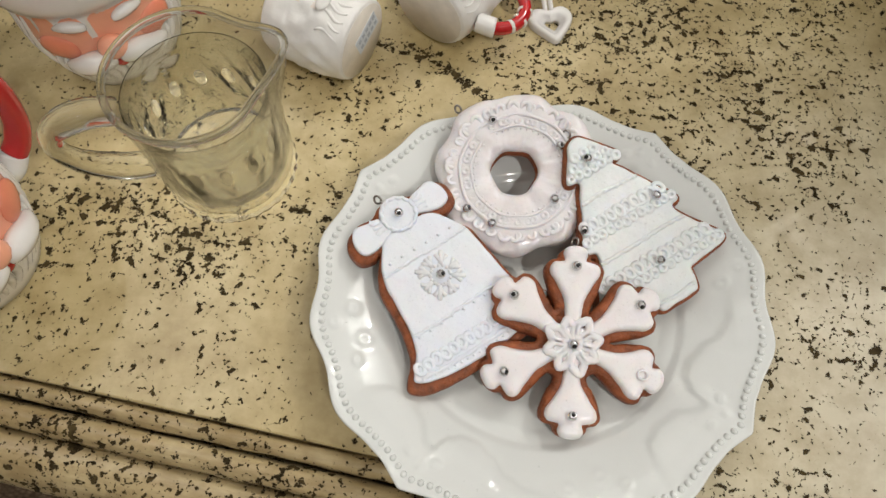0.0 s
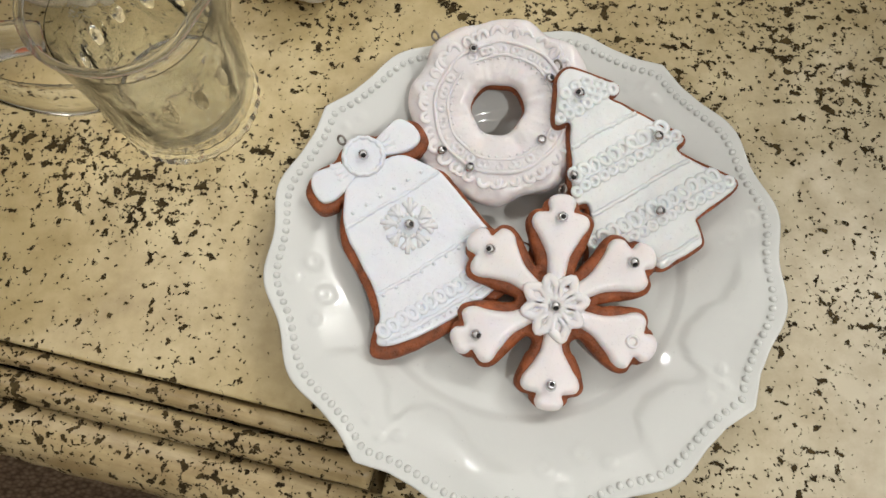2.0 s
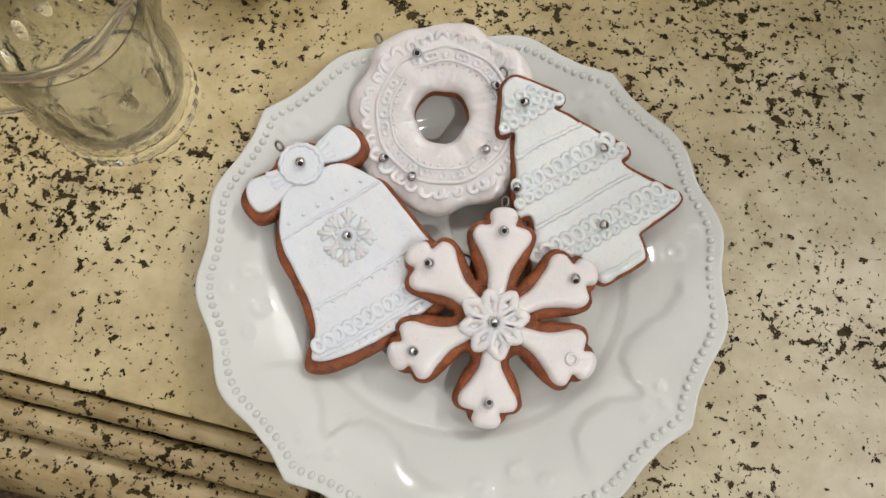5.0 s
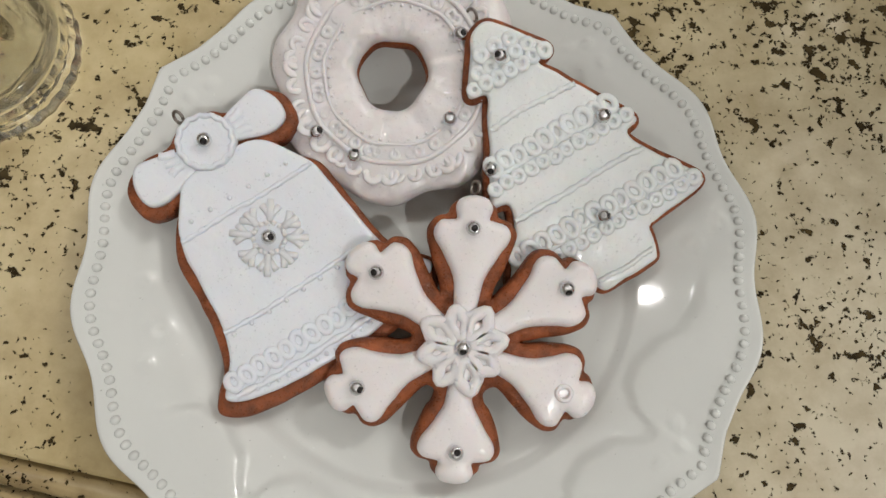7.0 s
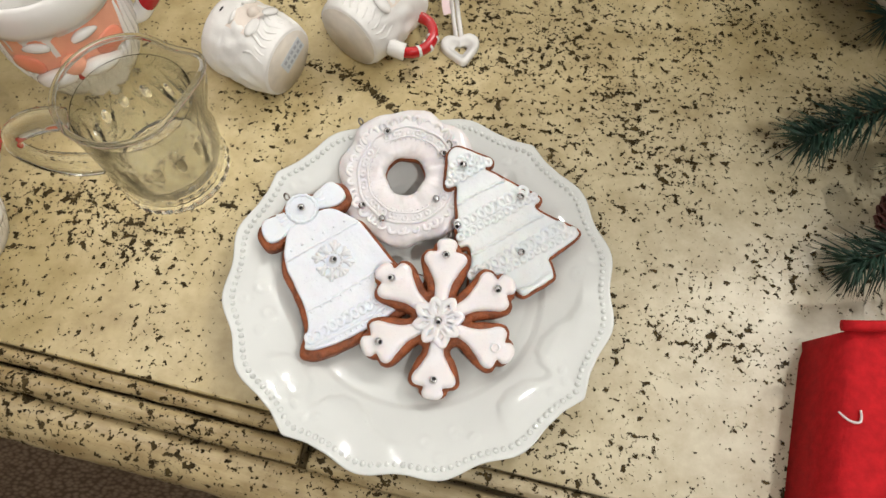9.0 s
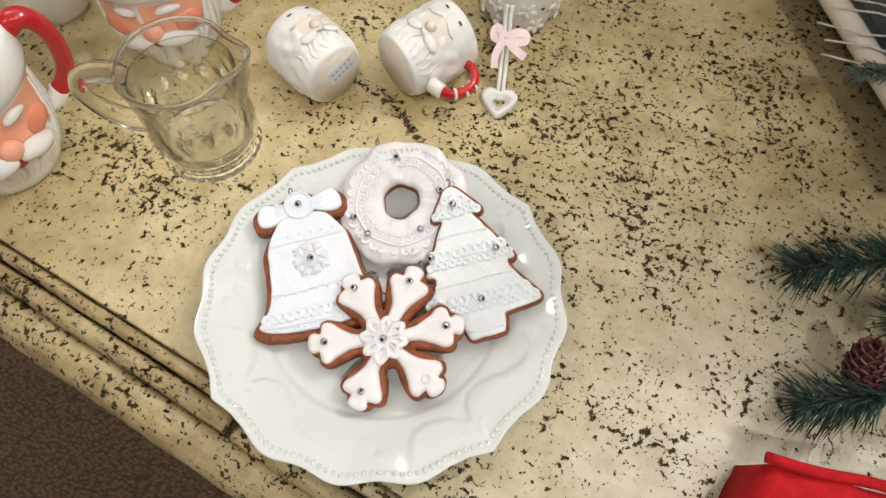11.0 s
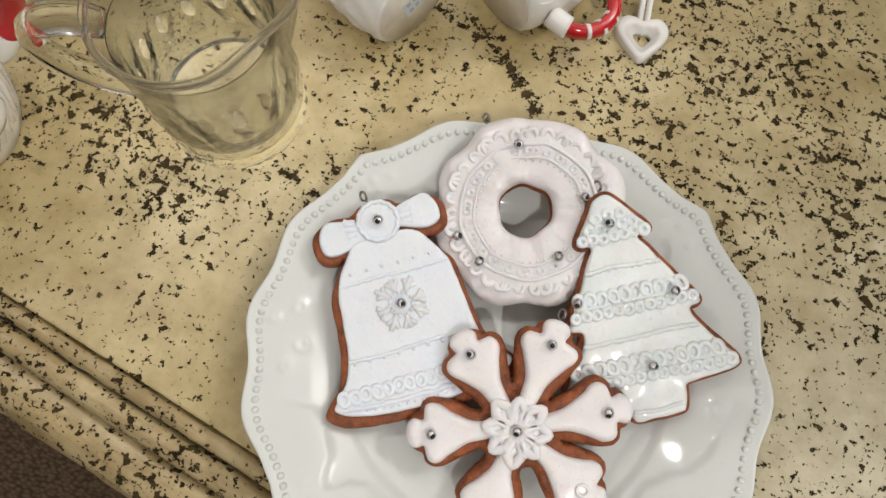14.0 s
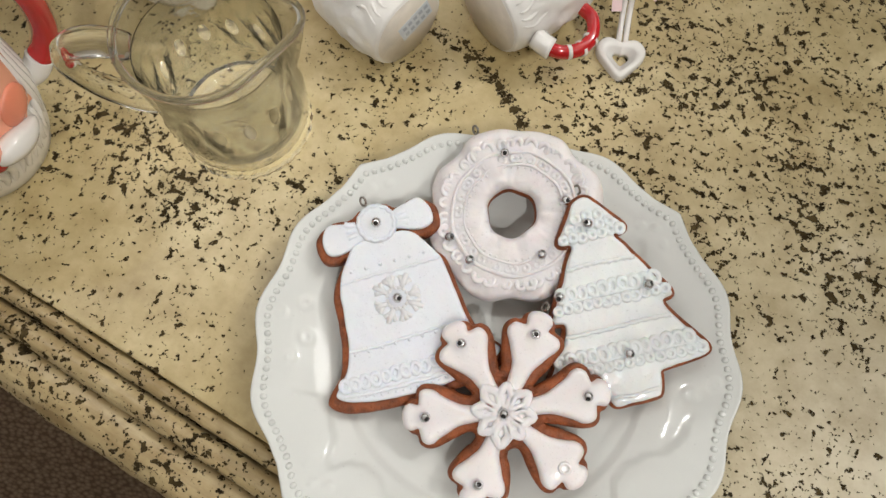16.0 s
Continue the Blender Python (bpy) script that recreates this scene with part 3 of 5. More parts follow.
# ---------------------------------------------------------------- iced ornaments
def drilled_bead_mesh():
    """A round silver bead with a drilled hole at its top."""
    bm = bmesh.new()
    R = 0.0023
    prof = [(R * math.sin(a), -R * math.cos(a)) for a in (0.25, 0.6, 1.0, 1.4, 1.75, 2.1, 2.4, 2.66)]
    prof += [(0.00100, R * 0.86), (0.0009, R * 0.2)]
    lathe(prof, 14, bm=bm)
    return finish("bead", bm, SILVER)


BEAD = drilled_bead_mesh()
bm = lathe([(0.00093, 0.00135), (0.00096, 0.00182)], 14)
BEAD_HOLE = finish("bead_hole", bm, BLACK)


def bead_at(parent, x, y, z, rx=0, ry=0):
    b = share("bead", BEAD, parent, pose(x, y, z + 0.0016, rx, ry), "small drilled silver bead")
    share("bead_hole", BEAD_HOLE, b, pose(0, 0, 0), "black hole of a bead")


def eye_ring(parent, x, y, z, turn):
    """A small twisted wire eye."""
    path = [(0.0026 + 0.0020 * math.cos(a), 0, 0.0020 * math.sin(a)) for a in [math.pi + 2 * math.pi * i / 14 for i in range(14)]]
    path = [(-0.003, 0, 0), (-0.001, 0, 0)] + path
    m = Matrix.Translation((x, y, z)) @ Matrix.Rotation(radians(turn), 4, "Z") @ Matrix.Rotation(radians(35), 4, "X")
    ob = part("wire_eye", tube([m @ Vector(p) for p in path], 0.00055, 8), WIRE, parent, "small steel wire hanging eye")
    return ob


def loop_mesh(name, mat, w=0.0019, h=0.0024, r=0.00085):
    path = [(w * math.cos(2 * math.pi * i / 12), h * math.sin(2 * math.pi * i / 12), 0) for i in range(12)]
    return finish(name, tube(path, r * 1.3, 10, closed=True, flat=0.6), mat)


def flower(parent, x, y, z, mat, scale=1.0, petals=8, rich=True):
    """A piped rosette of petals and dots."""
    for i in range(petals):
        a = 2 * math.pi * i / petals + 0.2
        bm = bmesh.new()
        k = scale * (1 + 0.07 * math.sin(i * 2.4))
        path = [(0.0026, 0.0), (0.0042, 0.0015), (0.0064, 0.0021), (0.0080, 0.0012), (0.0094, 0.0), (0.0080, -0.0012), (0.0064, -0.0021), (0.0042, -0.0015)]
        tube([(u * k, v * k, 0) for u, v in spline(path, 3)], 0.00145 * scale, 10, closed=True, bm=bm, flat=0.62)
        if rich:
            c, n = math.cos(math.pi / petals), math.sin(math.pi / petals)
            tube([(0.0050 * k * c, 0.0050 * k * n, 0), (0.0066 * k * c, 0.0066 * k * n, 0.0002), (0.0076 * k * c, 0.0076 * k * n, 0)], lambda t: scale * (0.0008 + 0.0008 * t), 8, bm=bm, flat=0.62)
        ob = part("petal", bm, mat, parent)
        ob.matrix_basis = pose(x, y, z, 0, 0, math.degrees(a))


T = 0.0098       # biscuit and icing together
BASE = 0.0074    # biscuit alone
ornament_group = "iced ornaments on the plate"


def ridge(parent, name, pts, z, mat, r=0.0006, twist=0.30):
    run = spline([Vector((p[0], p[1])) for p in pts], 14, closed=False)
    run = [Vector((p.x + 0.0004 * noise.noise(Vector((p.x * 300, p.y * 300, r * 1e4))), p.y, z)) for p in run]
    part(name, tube([p + Vector((0, 0, 0.0002)) for p in run], lambda t: r * (1.35 + twist * math.sin(t * 61 + z * 900)), 8, flat=0.7), mat, parent)


def lace_row(parent, mesh, a, b, n, z, turn_off=0.0):
    a, b = Vector(a), Vector(b)
    turn = math.degrees(math.atan2((b - a).y, (b - a).x))
    for i in range(n):
        p = a.lerp(b, i / (n - 1))
        k = 1 + 0.16 * noise.noise(Vector((i * 1.9, p.x * 700, 2)))
        share("lace_loop", mesh, parent, pose(p.x + 0.0009 * noise.noise(Vector((i * 2.7, p.y * 300, 5))), p.y + 0.0005 * noise.noise(Vector((i * 3.1, 1, 7))), z + 0.0001, 7 * math.sin(i * 1.3), 7 * math.cos(i * 2.1),
                                             turn + turn_off + 14 * math.sin(i * 2.3)) @ Matrix.Scale(k, 4))


# --- bell: local x runs down the bell, y to its side
bell = thing("bell_ornament", on_plane(-0.0663, 0.0351, -0.085, 0.125, 0.0218, T, -54.6),
             "bell shaped gingerbread ornament with smooth white icing and a bow", "ornament", ornament_group)
side = [(0.0060, 0.0095), (0.0115, 0.0165), (0.0215, 0.0225), (0.032, 0.0242), (0.044, 0.0252), (0.0525, 0.0265), (0.0595, 0.0292), (0.0650, 0.0345), (0.0690, 0.0362)]
bottom = [(0.0728, 0.030), (0.0750, 0.0195), (0.0762, 0.009)]
outline = [(u, -v) for u, v in side + bottom] + [(0.0764, 0.0)] + [(u, v + 0.0008) for u, v in (side + bottom)[::-1]]
bell_icing = spline(outline, 5)
knot = [(0.0092 * math.cos(t), 0.0092 * math.sin(t)) for t in [2 * math.pi * i / 24 for i in range(24)]]
bow_side = [(0.0030, 0.0068), (0.0052, 0.0110), (0.0075, 0.0190), (0.0056, 0.0245), (-0.0010, 0.0252), (-0.0068, 0.0215), (-0.0060, 0.0150), (-0.0034, 0.0075)]
bow_r = spline(bow_side, 5)
bow_l = spline([(u + 0.0020, -v) for u, v in bow_side], 5)
# biscuit outline: the same figure, a rim wider all round
sil = [(-0.0105, 0.0), (-0.0098, 0.0060), (-0.0070, 0.0110), (-0.0088, 0.0195), (-0.0030, 0.0275), (0.0070, 0.0268), (0.0098, 0.0205), (0.0105, 0.0172), (0.0215, 0.0250),
       (0.032, 0.0268), (0.044, 0.0276), (0.0525, 0.0292), (0.0595, 0.0322), (0.0650, 0.0372), (0.0705, 0.0392), (0.0755, 0.0325), (0.0780, 0.0200), (0.0792, 0.0)]
biscuit_out = [(u + 0.0010, v * 1.02) for u, v in sil] + [(u + (0.0028 if abs(v) > 0.012 and u < 0.01 else 0.0012), -v * 1.025 - 0.0002) for u, v in sil[1:-1][::-1]]
part("biscuit", slab(spline(biscuit_out, 6), 0, BASE, 0.0022, 0.0012, 0.0004), BISCUIT, bell, "brown gingerbread base")
part("icing", slab(bell_icing, BASE - 0.0004, T, 0.0014, 0.0003, 0.0004, lumps=0.0003), ICING_BELL, bell, "smooth white icing")
part("bow_loop", slab(bow_r, BASE - 0.0004, T + 0.0002, 0.0014, 0.0003, 0.0002), ICING_BELL, bell)
part("bow_loop", slab(bow_l, BASE - 0.0004, T + 0.0002, 0.0014, 0.0003, 0.0002), ICING_BELL, bell)
part("bow_knot", slab([Vector(p) for p in knot], BASE, T + 0.0007, 0.0010, 0.0003), ICING_BELL, bell)
part("knot_rim", tube([((0.0080 + 0.0003 * math.sin(14 * t)) * math.cos(t), (0.0080 + 0.0003 * math.sin(14 * t)) * math.sin(t), T + 0.0006) for t in [2 * math.pi * i / 84 for i in range(84)]], 0.0009, 8, closed=True), ICING_BELL, bell)
for s in (-1, 1):
    for k in (-1, 0, 1):
        ridge(bell, "bow_crease", [(0.0022 * k + 0.0004, s * 0.0095), (0.0027 * k + 0.0002, s * 0.0125), (0.0034 * k, s * 0.0140)], T - 0.0005, ICING_BELL, 0.0011, 0.0)
ridge(bell, "piped_line", [(0.0225, -0.0222), (0.0222, -0.008), (0.0226, 0.009), (0.0222, 0.0228)], T, ICING_BELL, 0.00055)
ridge(bell, "piped_line", [(0.0520, -0.0262), (0.0528, -0.012), (0.0522, 0.008), (0.0525, 0.0266)], T, ICING_BELL, 0.00055)
dot = finish("piped_dot", ball(0.0008, seg=8, ring=5), ICING_BELL)
for i in range(6):
    share("piped_dot", dot, bell, pose(0.0183, -0.0165 + 0.0066 * i, T + 0.0001))
for i in range(9):
    share("piped_dot", dot, bell, pose(0.0537, -0.024 + 0.006 * i, T + 0.0001))
for i in range(8):
    a = 2 * math.pi * i / 8 + 0.15
    bm = bmesh.new()
    far = 0.0118 if i % 2 else 0.0104
    tube([(0.0050, 0, 0), (0.0075, 0, 0.0002), (far, 0, 0)], lambda t: 0.0010 + 0.0003 * math.sin(math.pi * min(1, 0.15 + t)), 8, bm=bm, flat=0.55)
    for sgn in (-1, 1):
        tube([(0.0064, 0, 0), (0.0082, sgn * 0.0013, 0.0001), (0.0098, sgn * 0.0027, 0)], 0.0010, 8, bm=bm, flat=0.55)
        tube([(0.0040, sgn * 0.0006, 0), (0.0052, sgn * 0.0014, 0.0001)], 0.0008, 8, bm=bm, flat=0.55)
    ob = part("star_ray", bm, ICING_WARM, bell, "raised warm white star ray")
    ob.matrix_basis = pose(0.0350, 0, T + 0.0003, 0, 0, math.degrees(a) + 4 * math.sin(i * 2.2))
bell_loop = loop_mesh("lace_loop", ICING_BELL)
lace_row(bell, bell_loop, (0.0655, -0.0315), (0.0665, 0.030), 15, T + 0.0001)
ridge(bell, "piped_line", [(0.0694, -0.0330), (0.0712, -0.018), (0.0716, 0.0), (0.0712, 0.018), (0.0694, 0.0330)], T, ICING_BELL, 0.0007)
for i in range(20):
    t = -1 + 2 * i / 19
    share("piped_dot", dot, bell, pose(0.0738 - 0.0035 * t * t, 0.0300 * t, T - 0.0001))
bead_at(bell, 0, 0, T + 0.0008, 10, 25)
bead_at(bell, 0.0350, 0, T + 0.0004, -20, 20)
eye_ring(bell, -0.0105, -0.0025, 0.004, 195)

# --- wreath
WR = 0.0402
wreath = thing("wreath_ornament", on_plane(-0.0096, 0.0598, 0.064, 0.285, 0.0150, 0.0115, 0),
               "wreath shaped gingerbread ornament with puffy pinkish white lace icing", "ornament", ornament_group)


def wreath_outer(a):
    """Eight uneven lobes with soft notches between."""
    f = ((math.degrees(a) - 60) / 45) % 1.0
    return WR + 0.0008 - 0.0023 * (0.5 + 0.5 * math.cos(2 * math.pi * f)) ** 1.6 + 0.0007 * math.sin(3 * a + 1.0) + 0.0004 * math.sin(11 * a)


def wreath_inner(a):
    return 0.0112 + 0.0003 * math.cos(6 * a + 0.5) + 0.0004 * math.sin(3 * a)


def wreath_ring(bottom_z, top_z, grow, bm, seg=120, tubes=22, dents=0.0, out=0.0):
    loops = []
    for i in range(seg):
        a = 2 * math.pi * i / seg
        ro, ri = wreath_outer(a) + grow + out, wreath_inner(a) - grow * (0.7 + 0.7 * math.sin(a + 0.6))
        mid, half, hz = (ro + ri) / 2, (ro - ri) / 2, (top_z - bottom_z)
        loop = []
        for k in range(tubes):
            f = 2 * math.pi * k / tubes
            c, s = math.cos(f), math.sin(f)
            c = math.copysign(abs(c) ** 0.55, c)
            zz = bottom_z + hz * (0.32 + 0.68 * max(s, 0) ** 0.6) if s >= 0 else bottom_z + hz * 0.32 * (1 - min(1, 1.6 * abs(s)))
            p = Vector(((mid + half * c) * math.cos(a), (mid + half * c) * math.sin(a), zz))
            near = max(0.0, -c)
            p.x, p.y = p.x - 0.0016 * near, p.y + 0.0004 * near
            if dents:
                p.z += dents * noise.noise(p * 130) + 0.35 * dents * noise.noise(p * 420)
            loop.append(p)
        loops.append(loop)
    vs = [[bm.verts.new(q) for q in loop] for loop in loops]
    for i in range(seg):
        p, q = vs[i], vs[(i + 1) % seg]
        for k in range(tubes):
            bm.faces.new((p[k], p[(k + 1) % tubes], q[(k + 1) % tubes], q[k]))
    return bm


part("biscuit", wreath_ring(0.0, 0.0085, 0.0008, bmesh.new(), 120, 16, out=-0.0014), BISCUIT, wreath, "brown gingerbread base")
part("icing", wreath_ring(0.0022, 0.0115, 0.0, bmesh.new(), 168, 30, dents=0.0013), ICING_WREATH, wreath, "puffy pinkish white icing")
def wreath_level(r):
    """Height of the icing at a distance from the middle."""
    c = min(1.0, abs(r - (WR + 0.0112) / 2) / ((WR - 0.0112) / 2)) ** (1 / 0.55)
    return 0.0022 + 0.0093 * (0.32 + 0.68 * math.sqrt(1 - c * c) ** 0.6)


w_loop = loop_mesh("lace_loop", ICING_WREATH, 0.0020, 0.0027, 0.00085)
w_small = loop_mesh("lace_loop", ICING_WREATH, 0.0013, 0.0014, 0.0007)
for i in range(42):
    a = 2 * math.pi * (i + 0.3 * math.sin(i * 1.7)) / 42
    share("lace_loop", w_loop, wreath, Matrix.Translation((0.0318 * math.cos(a), 0.0318 * math.sin(a), wreath_level(0.0318) - 0.0003)) @ Matrix.Rotation(a + math.pi / 2 + 0.25 * math.sin(i * 2.9), 4, "Z") @ Matrix.Rotation(radians(-22), 4, "X") @ Matrix.Scale(1 + 0.18 * math.sin(i * 1.3), 4))
for i in range(36):
    a = 2 * math.pi * (i + 0.25 * math.sin(i * 2.1)) / 36
    share("lace_loop", w_small, wreath, Matrix.Translation((0.0252 * math.cos(a), 0.0252 * math.sin(a), wreath_level(0.0252) - 0.0001)) @ Matrix.Rotation(a + math.pi / 2, 4, "Z"))
for rr, zz, th in ((0.0282, wreath_level(0.0282) + 0.0002, 0.0009), (0.0226, wreath_level(0.0226) + 0.0001, 0.0007)):
    part("piped_line", tube([((rr + 0.0003 * math.sin(9 * a)) * math.cos(a), (rr + 0.0003 * math.sin(9 * a)) * math.sin(a), zz) for a in [2 * math.pi * i / 72 for i in range(72)]], th, 6, closed=True), ICING_WREATH, wreath)
wdot = finish("piped_dot", ball(0.0006, seg=7, ring=4), ICING_WREATH)
for i in range(44):
    a = 2 * math.pi * (i + 0.5) / 44
    share("piped_dot", wdot, wreath, pose(0.0212 * math.cos(a), 0.0212 * math.sin(a), 0.0117))
for x, y, rx, ry in ((-0.0135, 0.0268, 10, 10), (-0.0255, -0.0170, -10, 40), (-0.0135, -0.0242, -50, 20), (0.0163, -0.0122, -60, 10), (0.0190, 0.0140, 0, 30)):
    bead_at(wreath, x + 0.0011, y - 0.0018, wreath_level(math.hypot(x, y)) - 0.0004, rx, ry)
eye_ring(wreath, 0.0415 * math.cos(radians(132)), 0.0415 * math.sin(radians(132)), 0.0065, 132)

# --- tree: local x runs from the tip down, y to its side
tree = thing("tree_ornament", on_plane(0.0155, 0.0727, 0.02, 0.31, 0.0198, T, -58.3),
             "fir tree shaped gingerbread ornament with minty white lace icing", "ornament", ornament_group)
half = [(0.0030, 0.0040), (0.0090, 0.0085), (0.0165, 0.0140), (0.0192, 0.0140), (0.0208, 0.0095), (0.0260, 0.0125), (0.0360, 0.0180), (0.0480, 0.0252), (0.0515, 0.0258), (0.0535, 0.0215),
        (0.0600, 0.0240), (0.0690, 0.0300), (0.0765, 0.0345), (0.0792, 0.0325), (0.0805, 0.0220), (0.0812, 0.0135), (0.0850, 0.0120), (0.0905, 0.0105), (0.0920, 0.0080)]
tree_icing = spline([(0.0012, 0.0)] + [(u, v) for u, v in half] + [(0.0922, 0.0)] + [(u, -v) for u, v in half[::-1]], 4)
part("biscuit", slab(inset(ccw(tree_icing), -0.0017), 0, BASE, 0.0020, 0.0012, 0.0003), BISCUIT, tree, "brown gingerbread base")
part("icing", slab(tree_icing, BASE - 0.0004, T, 0.0015, 0.0003, 0.0007, lumps=0.0005), ICING_TREE, tree, "minty white icing")
t_loop = loop_mesh("lace_loop", ICING_TREE, 0.0020, 0.0027, 0.0009)
t_small = loop_mesh("lace_loop", ICING_TREE, 0.0017, 0.0017, 0.0008)
lace_row(tree, t_loop, (0.0405, -0.0195), (0.0425, 0.0205), 10, T + 0.0002, 8)
lace_row(tree, t_small, (0.0465, -0.0225), (0.0480, 0.0235), 12, T + 0.0002)
ridge(tree, "piped_line", [(0.0438, -0.0215), (0.0442, 0.0), (0.0452, 0.0225)], T + 0.0001, ICING_TREE, 0.0006)
lace_row(tree, t_loop, (0.0680, -0.0275), (0.0700, 0.0275), 13, T + 0.0002, 8)
lace_row(tree, t_small, (0.0742, -0.0305), (0.0755, 0.0315), 15, T + 0.0002)
ridge(tree, "piped_line", [(0.0714, -0.0300), (0.0718, 0.0), (0.0730, 0.0305)], T + 0.0001, ICING_TREE, 0.0006)
ridge(tree, "piped_line", [(0.0305, -0.0145), (0.0300, -0.004), (0.0310, 0.006), (0.0318, 0.0150)], T, ICING_TREE, 0.0007)
ridge(tree, "piped_line", [(0.0585, -0.0225), (0.0590, -0.006), (0.0588, 0.010), (0.0596, 0.0228)], T, ICING_TREE, 0.0007)
ridge(tree, "piped_line", [(0.0880, -0.0098), (0.0885, 0.0), (0.0880, 0.0098)], T, ICING_TREE, 0.0006)
lace_row(tree, t_small, (0.0178, -0.0122), (0.0182, 0.0122), 7, T + 0.0003)
lace_row(tree, t_small, (0.0140, -0.0085), (0.0142, 0.0085), 5, T + 0.0002)
lace_row(tree, t_small, (0.0095, -0.0050), (0.0097, 0.0050), 3, T + 0.0002)
for x, y, rx, ry in ((0.0130, -0.0004, 20, -20), (0.0448, 0.0170, -50, -10), (0.0710, 0.0014, -40, 30), (0.0405, -0.0205, 20, 20)):
    bead_at(tree, x, y, T + 0.0003, rx, ry)
eye_ring(tree, -0.0006, 0.0, 0.004, 180)

# --- snowflake, lying on the bell and the tree
flake = thing("snowflake_ornament", on_plane(0.0125, -0.0250, 0.007, 0.210, 0.0318, T, 0),
              "snowflake shaped gingerbread ornament with rosy white icing and beads", "ornament", ornament_group)
ARMS = [(-92.5, 0.0305), (-23.0, 0.0325), (30.5, 0.0352), (86.0, 0.0352), (140.0, 0.0335), (201.5, 0.0328)]


def arm_outline(base):
    """The outline of the six arms: of the icing, or of the wider biscuit."""
    pts = []
    if base:
        half = [(0.0140, 0.0074), (0.0175, 0.0083), (0.0215, 0.0097), (0.0275, 0.0120), (0.0318, 0.0133), (0.0355, 0.0134), (0.0385, 0.0112), (0.0396, 0.0080),
                (0.0420, 0.0072), (0.0444, 0.0044)]
    else:
        half = [(0.0095, 0.0036), (0.0145, 0.0037), (0.0205, 0.0048), (0.0275, 0.0084), (0.0312, 0.0108), (0.0345, 0.0114), (0.0372, 0.0098), (0.0380, 0.0066),
                (0.0386, 0.0050), (0.0418, 0.0058), (0.0446, 0.0040)]
    tip = 0.0456 if base else 0.0456
    for deg, reach in ARMS:
        f = (reach + 0.0095) / 0.0450
        g = lambda u: u * (f if u > 0.02 else 1.0)
        run = [(g(u), -v) for u, v in half] + [(g(tip), 0.0)] + [(g(u), v) for u, v in half[::-1]]
        c, s = math.cos(radians(deg)), math.sin(radians(deg))
        pts += [(u * c - v * s, u * s + v * c) for u, v in run]
    return spline(pts, 3)


part("biscuit", slab(arm_outline(True), 0, BASE, 0.0030, 0.0010, 0.0004), BISCUIT, flake, "brown gingerbread base")
part("icing", slab(arm_outline(False), BASE - 0.0004, T + 0.0006, 0.0028, 0.0003, 0.0004, dome=0.0006, lumps=0.0003), ICING_STAR, flake, "smooth rosy white icing")
flower(flake, 0, 0, T + 0.0008, ICING_STAR, 1.30, 8, True)
bead_at(flake, 0, 0, T + 0.0006, 30, 0)
for i, (deg, reach) in enumerate(ARMS):
    c, s = math.cos(radians(deg)), math.sin(radians(deg))
    if i == 1:      # the bead has dropped out and left its dent
        part("bead_dent", tube([(reach * c + 0.0021 * math.cos(2 * math.pi * k / 16), reach * s + 0.0021 * math.sin(2 * math.pi * k / 16), T + 0.0013) for k in range(16)], 0.0007, 6, closed=True), ICING_STAR, flake, "empty dent of a lost bead")
    else:
        bead_at(flake, reach * c, reach * s, T, *((-20, 10), (0, 0), (35, 5), (5, 5), (0, -20), (10, 35))[i])
c, s = math.cos(radians(86)), math.sin(radians(86))
eye_ring(flake, 0.0452 * c, 0.0452 * s, 0.004, 86)


